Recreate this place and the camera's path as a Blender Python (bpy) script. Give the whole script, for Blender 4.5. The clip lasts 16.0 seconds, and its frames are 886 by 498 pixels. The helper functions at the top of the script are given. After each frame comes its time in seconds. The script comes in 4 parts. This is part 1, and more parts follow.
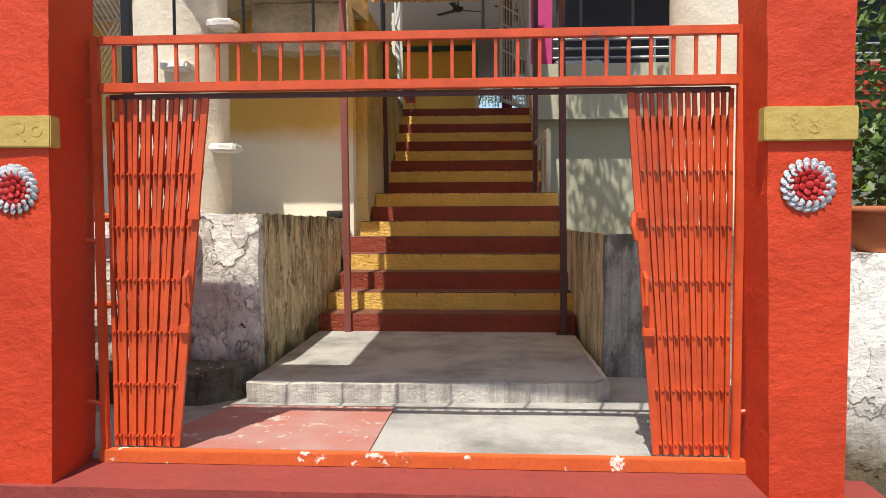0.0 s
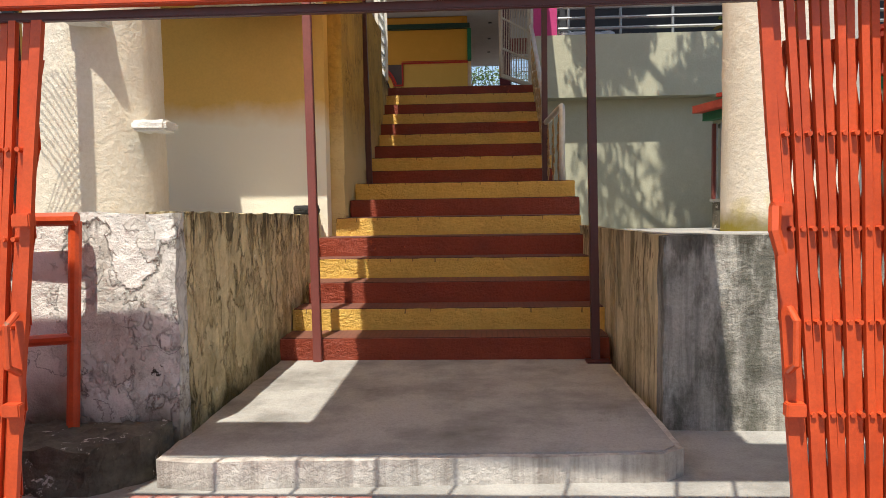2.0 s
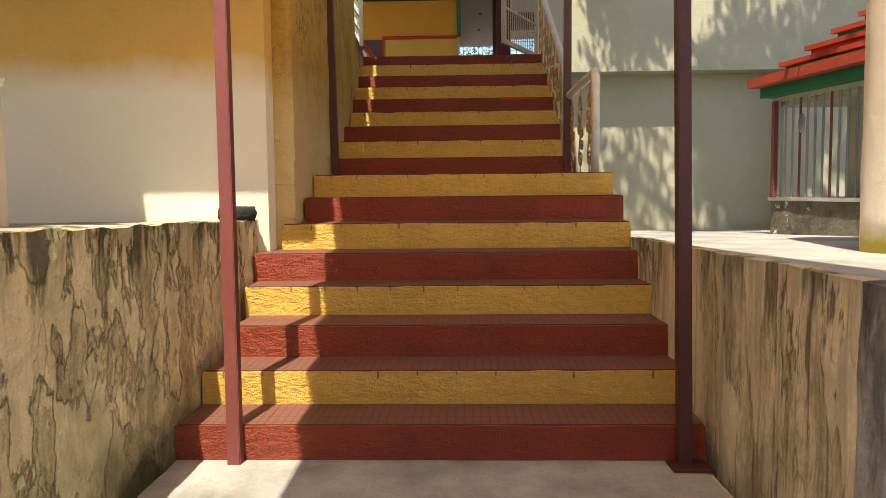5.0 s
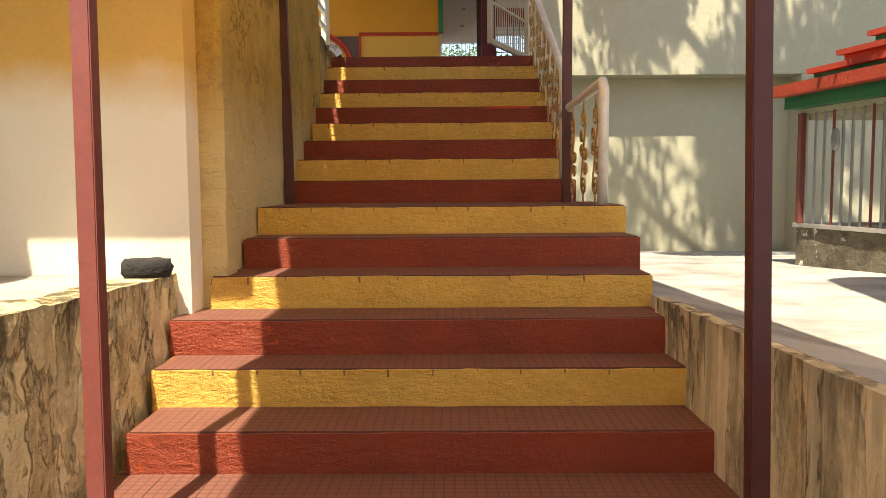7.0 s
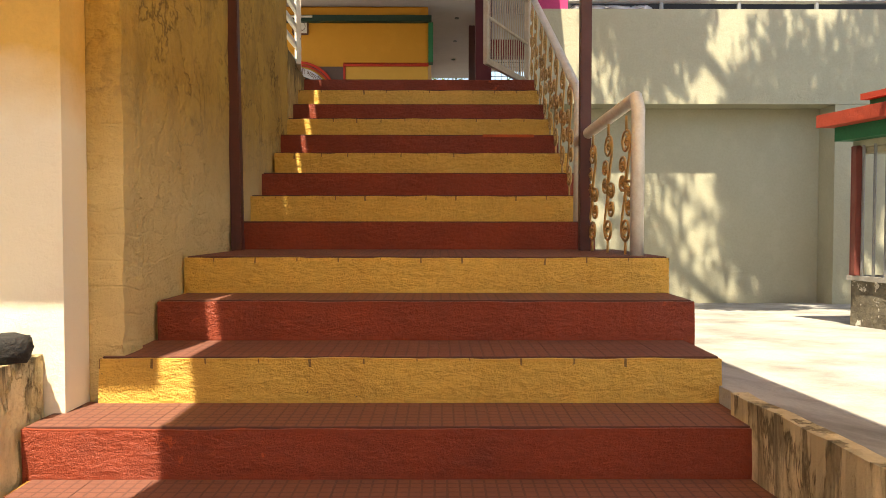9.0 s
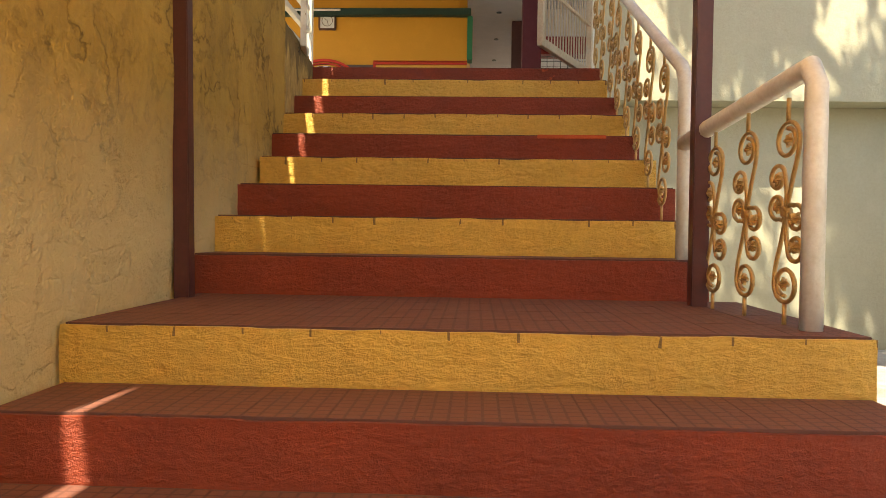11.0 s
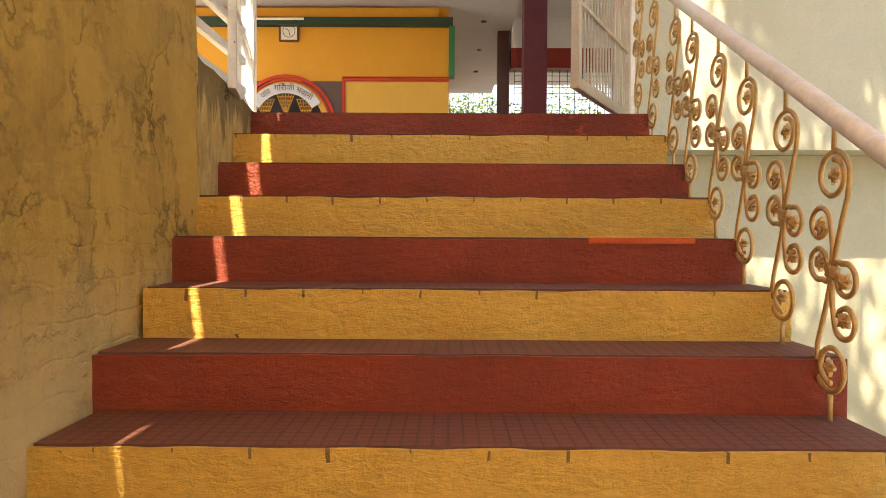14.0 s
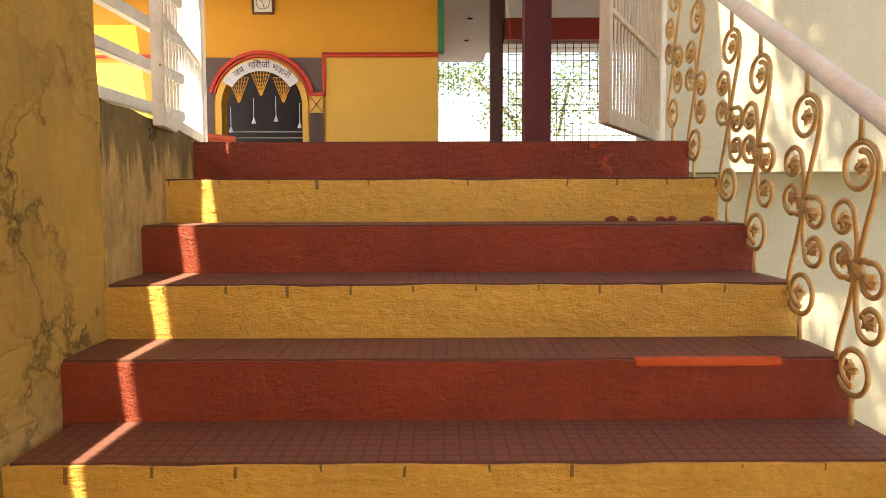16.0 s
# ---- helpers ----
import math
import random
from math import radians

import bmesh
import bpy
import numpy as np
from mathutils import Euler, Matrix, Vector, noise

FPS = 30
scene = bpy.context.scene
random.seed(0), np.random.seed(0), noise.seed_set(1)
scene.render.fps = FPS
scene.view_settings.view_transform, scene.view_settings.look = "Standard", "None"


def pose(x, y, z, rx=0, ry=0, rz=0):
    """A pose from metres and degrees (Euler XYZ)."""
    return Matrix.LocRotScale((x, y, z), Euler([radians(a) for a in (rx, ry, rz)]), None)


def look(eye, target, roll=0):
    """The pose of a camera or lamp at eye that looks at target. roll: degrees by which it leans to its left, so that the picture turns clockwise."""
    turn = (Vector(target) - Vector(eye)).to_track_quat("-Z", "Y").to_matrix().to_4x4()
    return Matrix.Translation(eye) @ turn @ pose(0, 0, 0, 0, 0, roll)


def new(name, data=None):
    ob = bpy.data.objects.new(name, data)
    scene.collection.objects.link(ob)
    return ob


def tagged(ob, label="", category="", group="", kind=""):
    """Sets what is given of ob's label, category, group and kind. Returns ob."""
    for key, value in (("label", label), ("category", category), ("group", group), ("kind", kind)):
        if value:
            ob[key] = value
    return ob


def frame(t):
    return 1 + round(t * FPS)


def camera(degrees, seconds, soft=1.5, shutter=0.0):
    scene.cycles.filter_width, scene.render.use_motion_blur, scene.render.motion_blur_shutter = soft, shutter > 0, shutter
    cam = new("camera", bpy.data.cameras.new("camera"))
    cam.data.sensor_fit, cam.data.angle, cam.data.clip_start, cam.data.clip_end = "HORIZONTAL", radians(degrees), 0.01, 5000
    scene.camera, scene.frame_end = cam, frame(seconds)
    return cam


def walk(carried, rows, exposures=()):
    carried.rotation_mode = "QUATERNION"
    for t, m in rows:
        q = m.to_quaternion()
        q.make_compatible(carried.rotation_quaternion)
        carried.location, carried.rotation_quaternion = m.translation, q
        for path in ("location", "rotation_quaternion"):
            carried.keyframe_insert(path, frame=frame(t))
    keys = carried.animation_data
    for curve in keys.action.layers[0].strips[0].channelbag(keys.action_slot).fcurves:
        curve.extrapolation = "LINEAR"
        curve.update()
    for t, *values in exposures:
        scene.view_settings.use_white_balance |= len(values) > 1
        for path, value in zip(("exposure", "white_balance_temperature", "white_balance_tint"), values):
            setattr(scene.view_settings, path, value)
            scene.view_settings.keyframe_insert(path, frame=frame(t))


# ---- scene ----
cam = camera(60.8, 16.0, soft=0.85)

PATH = [
    (0, (0.448, -0.839, 1.19), (0.318, 1.154, 1.085), -0.2),
    (0.5, (0.427, -0.439, 1.196), (0.298, 1.554, 1.087), -0.3),
    (1, (0.367, -0.058, 1.197), (0.248, 1.935, 1.083), -1.0),
    (1.5, (0.367, 0.336, 1.212), (0.252, 2.329, 1.093), -1.1),
    (2, (0.314, 0.79, 1.201), (0.206, 2.783, 1.074), -0.9),
    (2.5, (0.284, 1.161, 1.234), (0.185, 3.155, 1.102), -0.8),
    (3, (0.307, 1.583, 1.258), (0.211, 3.576, 1.126), -0.9),
    (3.5, (0.263, 1.961, 1.256), (0.17, 3.955, 1.124), -0.6),
    (6, (0.12, 3.533, 1.289), (0.076, 5.525, 1.12), -0.7),
    (6.5, (0.193, 3.806, 1.456), (0.156, 5.798, 1.284), -0.6),
    (7, (0.166, 4.069, 1.525), (0.148, 6.062, 1.36), -0.4),
    (7.5, (0.11, 4.28, 1.539), (0.137, 6.276, 1.41), -0.3),
    (8, (0.155, 4.613, 1.54), (0.179, 6.61, 1.445), -0.3),
    (8.5, (0.173, 4.925, 1.547), (0.197, 6.923, 1.471), -0.2),
    (11, (0.156, 6.717, 1.678), (0.071, 8.715, 1.636), 0.8),
    (11.5, (0.149, 7.154, 1.787), (0.064, 9.152, 1.744), 0.5),
    (12, (0.098, 7.447, 1.893), (0.024, 9.445, 1.863), 0.3),
    (12.5, (0.041, 7.658, 2.004), (-0.017, 9.657, 1.978), 0.5),
    (13, (0.052, 7.918, 2.12), (0.01, 9.918, 2.095), 0.7),
    (13.5, (0.013, 8.143, 2.198), (-0.02, 10.142, 2.171), 0.6),
    (14, (-0.017, 8.368, 2.286), (-0.034, 10.368, 2.248), 0.3),
    (14.5, (-0.001, 8.593, 2.411), (-0.005, 10.592, 2.346), 0.2),
    (15, (-0.046, 8.831, 2.517), (-0.05, 10.83, 2.455), 0.2),
    (15.5, (-0.072, 9.002, 2.607), (-0.067, 11.0, 2.532), 0.3),
    (16, (-0.03, 9.199, 2.742), (-0.021, 11.193, 2.594), -0.2),
]
walk(cam, [(t, look(eye, target, roll)) for t, eye, target, roll in PATH],
     exposures=[(0, 0.35, 6500, 10), (2, 0.4, 6500, 10), (3.5, 0.5, 6800, 10), (6, 1.1, 7500, 10), (8.5, 1.25, 7900, 10), (11, 1.65, 8300, 10), (13.5, 2.1, 8500, 12), (16, 2.2, 8600, 15)])

# ---- light ----
SUN_DIR = Vector((0.25, 1.0, -2.18)).normalized()      # the way the sunlight travels
world = bpy.data.worlds.new("sky_world")
scene.world = world
world.use_nodes = True
wn = world.node_tree.nodes
sky = wn.new("ShaderNodeTexSky")
sky.sky_type = "NISHITA"
sky.sun_disc = False
sky.sun_elevation = math.asin(-SUN_DIR.z)
sky.sun_rotation = math.atan2(-SUN_DIR.x, -SUN_DIR.y)
wn["Background"].inputs["Strength"].default_value = 0.13
world.node_tree.links.new(sky.outputs["Color"], wn["Background"].inputs["Color"])
sun_data = bpy.data.lights.new("sun", "SUN")
sun_data.energy, sun_data.angle, sun_data.color = 5.0, radians(0.53), (1.0, 0.94, 0.83)
sun = new("sun", sun_data)
sun.matrix_world = look((0, -10, 22), Vector((0, -10, 22)) + SUN_DIR)


# ---- materials ----
def mat(name, base, rough=0.8, metal=0.0, dark=None, stain=0.35, scale=3.0, grain=60.0, bump=0.25, streak=False,
        chips=None, chip_amount=0.0, cracks=0.0, bricks=False, moss=None, moss_amount=0.0, spec=0.3, chip_scale=5.5, peel=None, drip=None, trowel=0.0, lines=None):
    """A worn surface: base colour, blotches of a second colour, grain, optional vertical streaks, chips and moss."""
    m = bpy.data.materials.new(name)
    m.use_nodes = True
    nt = m.node_tree
    n, l = nt.nodes, nt.links
    b = n["Principled BSDF"]
    b.inputs["Roughness"].default_value = rough
    b.inputs["Metallic"].default_value = metal
    b.inputs["Specular IOR Level"].default_value = spec
    co = n.new("ShaderNodeTexCoord")

    def noise_tex(s, detail=6, rg=0.6, stretch=None):
        t = n.new("ShaderNodeTexNoise")
        t.inputs["Scale"].default_value, t.inputs["Detail"].default_value, t.inputs["Roughness"].default_value = s, detail, rg
        if stretch:
            mp = n.new("ShaderNodeMapping")
            mp.inputs["Scale"].default_value = stretch
            l.new(co.outputs["Object"], mp.inputs["Vector"])
            l.new(mp.outputs["Vector"], t.inputs["Vector"])
        else:
            l.new(co.outputs["Object"], t.inputs["Vector"])
        return t.outputs["Fac"]

    def ramp(fac, lo, hi):
        r = n.new("ShaderNodeMapRange")
        r.inputs["From Min"].default_value, r.inputs["From Max"].default_value = lo, hi
        l.new(fac, r.inputs["Value"])
        return r.outputs["Result"]

    def mix(fac, a, c, kind="MIX"):
        x = n.new("ShaderNodeMix")
        x.data_type, x.blend_type = "RGBA", kind
        if isinstance(fac, float):
            x.inputs["Factor"].default_value = fac
        else:
            l.new(fac, x.inputs["Factor"])
        for k, v in (("A", a), ("B", c)):
            sock = [s for s in x.inputs if s.name == k and s.type == "RGBA"][0]
            if isinstance(v, tuple):
                sock.default_value = (*v[:3], 1)
            else:
                l.new(v, sock)
        return [s for s in x.outputs if s.type == "RGBA"][0]

    def times(a, k):
        x = n.new("ShaderNodeMath")
        x.operation = "MULTIPLY"
        l.new(a, x.inputs[0])
        x.inputs[1].default_value = k
        return x.outputs[0]

    def contour(s, detail, rg):
        """How far a noise is from its middle value: near 0 along wandering lines."""
        x, y = n.new("ShaderNodeMath"), n.new("ShaderNodeMath")
        x.operation, y.operation = "SUBTRACT", "ABSOLUTE"
        l.new(noise_tex(s, detail, rg), x.inputs[0])
        x.inputs[1].default_value = 0.5
        l.new(x.outputs[0], y.inputs[0])
        return y.outputs[0]

    dark = dark or tuple(c * 0.55 for c in base)
    col = mix(times(ramp(noise_tex(scale), 0.42, 0.75), stain), base, dark)
    fine = noise_tex(grain, 4, 0.7)
    col = mix(times(ramp(fine, 0.4, 0.75), 0.38), col, dark)
    light = tuple(min(1, c * 1.18 + 0.01) for c in base)
    col = mix(times(ramp(noise_tex(scale * 4.3), 0.5, 0.8), 0.35), col, light)
    if streak:
        s = ramp(noise_tex(1.0, 6, 0.68, (13, 13, 0.8)), 0.46, 0.64)
        col = mix(times(s, streak), col, dark)
    if moss:
        col = mix(times(ramp(noise_tex(2.2, 8, 0.7, (2.4, 2.4, 0.9)), 0.47, 0.6), moss_amount), col, moss)
    if chips:
        col = mix(ramp(noise_tex(chip_scale, 9, 0.72), 0.72 - chip_amount, 0.73 - chip_amount), col, chips)
    extra = []
    if lines:
        col = mix(times(ramp(noise_tex(1.0, 3, 0.5, (lines[0], lines[0], 0.22)), 0.57, 0.63), lines[1]), col, tuple(c * 0.45 for c in dark))
    if drip:
        top, reach, amount = drip
        sp = n.new("ShaderNodeSeparateXYZ")
        l.new(co.outputs["Object"], sp.inputs[0])
        grad = n.new("ShaderNodeMapRange")
        grad.inputs["From Min"].default_value, grad.inputs["From Max"].default_value = top - reach, top
        grad.inputs["To Min"].default_value, grad.inputs["To Max"].default_value = -0.25, 0.16
        grad.clamp = True
        l.new(sp.outputs["Z"], grad.inputs["Value"])
        sm = n.new("ShaderNodeMath")
        l.new(noise_tex(1.0, 8, 0.62, (11, 11, 0.9)), sm.inputs[0])
        l.new(grad.outputs["Result"], sm.inputs[1])
        col = mix(times(ramp(sm.outputs[0], 0.50, 0.60), amount), col, (0.035, 0.03, 0.02))
    if peel:
        size, depth, tint = peel
        coat = noise_tex(1.0, 9, 0.58, size)
        layer, second = ramp(coat, 0.49, 0.515), ramp(noise_tex(1.7, 9, 0.6, size), 0.55, 0.57)
        col = mix(times(layer, tint), col, light)
        col = mix(times(second, tint * 0.7), col, tuple(0.5 * (p + q) for p, q in zip(base, dark)))
        for lo, hi, k in ((0.475, 0.492, 0.75), (0.40, 0.425, 0.45)):
            rim = n.new("ShaderNodeMath")
            rim.operation = "MULTIPLY"
            l.new(ramp(coat, lo, hi), rim.inputs[0])
            l.new(ramp(coat, hi + 0.012, hi), rim.inputs[1])
            gated = n.new("ShaderNodeMath")
            gated.operation = "MULTIPLY"
            l.new(rim.outputs[0], gated.inputs[0])
            l.new(ramp(noise_tex(2.7), 0.42, 0.58), gated.inputs[1])
            col = mix(times(gated.outputs[0], k), col, tuple(c * 0.45 for c in dark))
        extra += [times(layer, depth), times(second, depth * 0.6)]
    if trowel:
        tn = noise_tex(1.0, 7, 0.7, (16, 16, 36))
        extra.append(times(tn, trowel))
        col = mix(times(ramp(tn, 0.60, 0.74), 0.16), col, dark)
    crack_line = None
    if cracks:
        crack_line = ramp(contour(cracks, 7, 0.55), 0.0055, 0.001)
        gate = ramp(noise_tex(1.3), 0.46, 0.56)
        both = n.new("ShaderNodeMath")
        both.operation = "MULTIPLY"
        l.new(crack_line, both.inputs[0])
        l.new(gate, both.inputs[1])
        crack_line = both.outputs[0]
        col = mix(times(crack_line, 0.6), col, tuple(c * 0.3 for c in dark))
    l.new(col, b.inputs["Base Color"])
    rr = n.new("ShaderNodeMapRange")
    rr.inputs["To Min"].default_value, rr.inputs["To Max"].default_value = max(0.05, rough - 0.12), min(1, rough + 0.12)
    l.new(noise_tex(scale * 2.1), rr.inputs["Value"])
    l.new(rr.outputs["Result"], b.inputs["Roughness"])
    bp = n.new("ShaderNodeBump")
    bp.inputs["Strength"].default_value, bp.inputs["Distance"].default_value = bump, 0.03
    hm = n.new("ShaderNodeMath")
    l.new(noise_tex(grain * 0.35, 8, 0.7), hm.inputs[0])
    l.new(noise_tex(scale * 2.5), hm.inputs[1])
    height = hm.outputs[0]
    for e in extra:
        ad = n.new("ShaderNodeMath")
        l.new(height, ad.inputs[0])
        l.new(e, ad.inputs[1])
        height = ad.outputs[0]
    if bricks:
        sp, cb, br = n.new("ShaderNodeSeparateXYZ"), n.new("ShaderNodeCombineXYZ"), n.new("ShaderNodeTexBrick")
        l.new(co.outputs["Object"], sp.inputs[0])
        l.new(sp.outputs["Y"], cb.inputs["X"])
        l.new(sp.outputs["Z"], cb.inputs["Y"])
        br.inputs["Scale"].default_value = 1.0
        br.inputs["Brick Width"].default_value, br.inputs["Row Height"].default_value = 0.27, 0.105
        br.inputs["Mortar Size"].default_value, br.inputs["Mortar Smooth"].default_value = 0.008, 1.0
        wv = n.new("ShaderNodeTexNoise")
        wv.inputs["Scale"].default_value = 3.0
        l.new(co.outputs["Object"], wv.inputs["Vector"])
        wa = n.new("ShaderNodeVectorMath")
        wa.operation = "MULTIPLY_ADD"
        l.new(wv.outputs["Color"], wa.inputs[0])
        wa.inputs[1].default_value = (0.22, 0.12, 0.0)
        l.new(cb.outputs[0], wa.inputs[2])
        l.new(wa.outputs[0], br.inputs["Vector"])
        ht = n.new("ShaderNodeMath")
        ht.operation = "MULTIPLY_ADD"
        pm = n.new("ShaderNodeMath")
        pm.operation = "MULTIPLY"
        l.new(br.outputs["Fac"], pm.inputs[0])
        l.new(ramp(noise_tex(1.1), 0.42, 0.62), pm.inputs[1])
        l.new(pm.outputs[0], ht.inputs[0])
        ht.inputs[1].default_value = -0.13
        l.new(height, ht.inputs[2])
        height = ht.outputs[0]
    l.new(height, bp.inputs["Height"])
    l.new(bp.outputs["Normal"], b.inputs["Normal"])
    return m


def two_tone(m, low, level, soft, wobble=0.35):
    """Mixes in a second colour below a ragged height on a surface from mat()."""
    nt = m.node_tree
    n, l = nt.nodes, nt.links
    b = n["Principled BSDF"]
    old = b.inputs["Base Color"].links[0].from_socket
    co, sep, nz = n.new("ShaderNodeTexCoord"), n.new("ShaderNodeSeparateXYZ"), n.new("ShaderNodeTexNoise")
    nz.inputs["Scale"].default_value, nz.inputs["Detail"].default_value = 2.4, 6
    l.new(co.outputs["Object"], sep.inputs[0])
    l.new(co.outputs["Object"], nz.inputs["Vector"])
    add = n.new("ShaderNodeMath")
    add.operation = "MULTIPLY_ADD"
    l.new(nz.outputs["Fac"], add.inputs[0])
    add.inputs[1].default_value = wobble
    l.new(sep.outputs["Z"], add.inputs[2])
    r = n.new("ShaderNodeMapRange")
    r.inputs["From Min"].default_value, r.inputs["From Max"].default_value = level + wobble / 2 - soft, level + wobble / 2 + soft
    l.new(add.outputs[0], r.inputs["Value"])
    x = n.new("ShaderNodeMix")
    x.data_type = "RGBA"
    l.new(r.outputs["Result"], x.inputs["Factor"])
    rgba = [s for s in x.inputs if s.type == "RGBA"]
    rgba[0].default_value = (*low, 1)
    l.new(old, rgba[1])
    l.new([s for s in x.outputs if s.type == "RGBA"][0], b.inputs["Base Color"])
    return m


RED_PAINT = mat("red_wall_paint", (0.58, 0.052, 0.014), 0.55, dark=(0.36, 0.026, 0.011), stain=0.6, scale=1.6, grain=46, bump=0.45, chips=(0.6, 0.52, 0.45), chip_amount=-0.02, spec=0.3, trowel=0.3)
GATE_PAINT = mat("orange_gate_enamel", (0.62, 0.085, 0.020), 0.42, dark=(0.30, 0.035, 0.012), stain=0.65, scale=5, grain=90, bump=0.08, spec=0.5, chips=(0.22, 0.10, 0.06), chip_amount=0.03)
SILL_PAINT = mat("scuffed_orange_sill", (0.62, 0.12, 0.03), 0.5, dark=(0.3, 0.05, 0.02), scale=6, bump=0.1, chips=(0.72, 0.68, 0.58), chip_amount=0.12)
BAND = mat("gold_band_paint", (0.50, 0.36, 0.10), 0.65, dark=(0.36, 0.26, 0.08), scale=6, bump=0.25)
WHITE_RELIEF = mat("white_relief", (0.55, 0.57, 0.60), 0.8, dark=(0.25, 0.27, 0.3), stain=0.6, scale=30, bump=0.5)
ROSE = mat("dark_red_relief", (0.42, 0.02, 0.02), 0.6, stain=0.5, scale=20, bump=0.2)
RISER_RED = mat("red_oxide_paint", (0.29, 0.047, 0.017), 0.48, dark=(0.12, 0.022, 0.012), stain=0.5, scale=2.4, grain=70, bump=0.7, chips=(0.48, 0.085, 0.024), chip_amount=0.08, chip_scale=2.0, spec=0.4, trowel=0.8)
RISER_YELLOW = mat("ochre_riser_paint", (0.84, 0.53, 0.11), 0.42, dark=(0.52, 0.28, 0.05), stain=0.4, scale=3, grain=42, bump=1.0, chips=(0.10, 0.05, 0.02), chip_amount=0.035, chip_scale=14, spec=0.5, trowel=0.9)


def joint_ticks(m):
    """Dark drips below the tile joints, 20 cm apart, at the head of each riser."""
    n, l = m.node_tree.nodes, m.node_tree.links
    b = n["Principled BSDF"]
    old = b.inputs["Base Color"].links[0].from_socket
    co, sep, nz = n.new("ShaderNodeTexCoord"), n.new("ShaderNodeSeparateXYZ"), n.new("ShaderNodeTexNoise")
    nz.inputs["Scale"].default_value = 7.0
    l.new(co.outputs["Object"], sep.inputs[0])
    l.new(co.outputs["Object"], nz.inputs["Vector"])

    def op(kind, a, c, d=None):
        x = n.new("ShaderNodeMath")
        x.operation = kind
        for s, v in zip(x.inputs, (a, c, d)):
            if v is None:
                continue
            if isinstance(v, (int, float)):
                s.default_value = v
            else:
                l.new(v, s)
        return x.outputs[0]

    wob = op("MULTIPLY_ADD", nz.outputs["Fac"], 0.03, sep.outputs["X"])
    across = op("ABSOLUTE", op("SUBTRACT", op("FRACT", op("DIVIDE", op("ADD", wob, 5.0), 0.2), 0.0), 0.5), 0.0)
    narrow = op("LESS_THAN", across, op("MULTIPLY_ADD", nz.outputs["Fac"], 0.07, -0.018))
    up = op("FRACT", op("DIVIDE", op("ADD", sep.outputs["Z"], 0.004), 0.175), 0.0)
    high = op("GREATER_THAN", op("MULTIPLY_ADD", nz.outputs["Fac"], 0.55, up), 1.14)
    fac = op("MULTIPLY", op("MULTIPLY", narrow, high), 0.75)
    mx = n.new("ShaderNodeMix")
    mx.data_type = "RGBA"
    rgba = [s for s in mx.inputs if s.type == "RGBA"]
    l.new(fac, mx.inputs["Factor"])
    l.new(old, rgba[0])
    rgba[1].default_value = (0.09, 0.04, 0.02, 1)
    l.new([s for s in mx.outputs if s.type == "RGBA"][0], b.inputs["Base Color"])
    return m


joint_ticks(RISER_YELLOW)
CONCRETE = mat("worn_grey_concrete", (0.41, 0.40, 0.37), 0.9, dark=(0.15, 0.145, 0.13), stain=1.0, scale=1.7, grain=70, bump=0.45, chips=(0.15, 0.14, 0.125), chip_amount=0.02, chip_scale=9)
SLAB_FACE = mat("whitewashed_slab", (0.62, 0.58, 0.52), 0.9, dark=(0.24, 0.20, 0.17), stain=0.7, scale=3, grain=35, bump=0.8, streak=0.6, chips=(0.20, 0.17, 0.14), chip_amount=0.06, chip_scale=8)
RED_FLOOR = mat("faded_red_floor", (0.36, 0.13, 0.10), 0.85, dark=(0.36, 0.27, 0.24), stain=0.75, scale=2.6, grain=60, bump=0.2, chips=(0.44, 0.36, 0.32), chip_amount=0.13, chip_scale=7)
SILL_RED = mat("dull_red_step", (0.26, 0.045, 0.035), 0.75, dark=(0.16, 0.04, 0.035), scale=4, bump=0.35)
WHITEWASH = two_tone(mat("peeling_whitewash", (0.80, 0.79, 0.73), 0.9, cracks=1.6, dark=(0.36, 0.32, 0.25), stain=0.55, scale=2.2, grain=25, bump=0.9, streak=0.3, chips=(0.05, 0.042, 0.03), chip_amount=0.07, chip_scale=3.2, peel=((2.6, 2.6, 2.0), 0.8, 0.7), drip=(1.17, 0.35, 0.6)), (0.13, 0.10, 0.06), 0.12, 0.16, 0.7)
STAINED = two_tone(mat("mouldy_yellow_plaster", (0.80, 0.68, 0.40), 0.92, dark=(0.31, 0.20, 0.065), stain=0.45, scale=5, grain=18, bump=1.0, streak=0.25, chips=(0.84, 0.80, 0.66), chip_amount=0.09, chip_scale=4, moss=(0.07, 0.06, 0.016), moss_amount=0.45, peel=((4, 4, 1.9), 1.0, 0.45), drip=(1.2, 0.6, 0.8)), (0.06, 0.056, 0.018), 0.20, 0.22, 1.1)
STREAKED = mat("streaked_yellow_plaster", (0.76, 0.64, 0.39), 0.92, dark=(0.19, 0.125, 0.05), stain=0.35, scale=2.8, grain=22, bump=0.7, streak=0.6, drip=(1.0, 0.4, 0.6), lines=(15, 0.7), peel=((5, 5, 1.2), 0.4, 0.4), moss=(0.10, 0.09, 0.03), moss_amount=0.4)
# Real stains, deepened to stand in for a shadow missing on this wall.
GREY_WALL = mat("weathered_shaded_grey_plaster", (0.52, 0.495, 0.43), 0.92, dark=(0.13, 0.126, 0.105), stain=0.9, scale=1.5, grain=45, bump=0.8, streak=0.6, chips=(0.66, 0.64, 0.58), chip_amount=0.03, chip_scale=3.5, moss=(0.10, 0.098, 0.075), moss_amount=0.8, drip=(1.0, 0.3, 0.6), trowel=0.3)
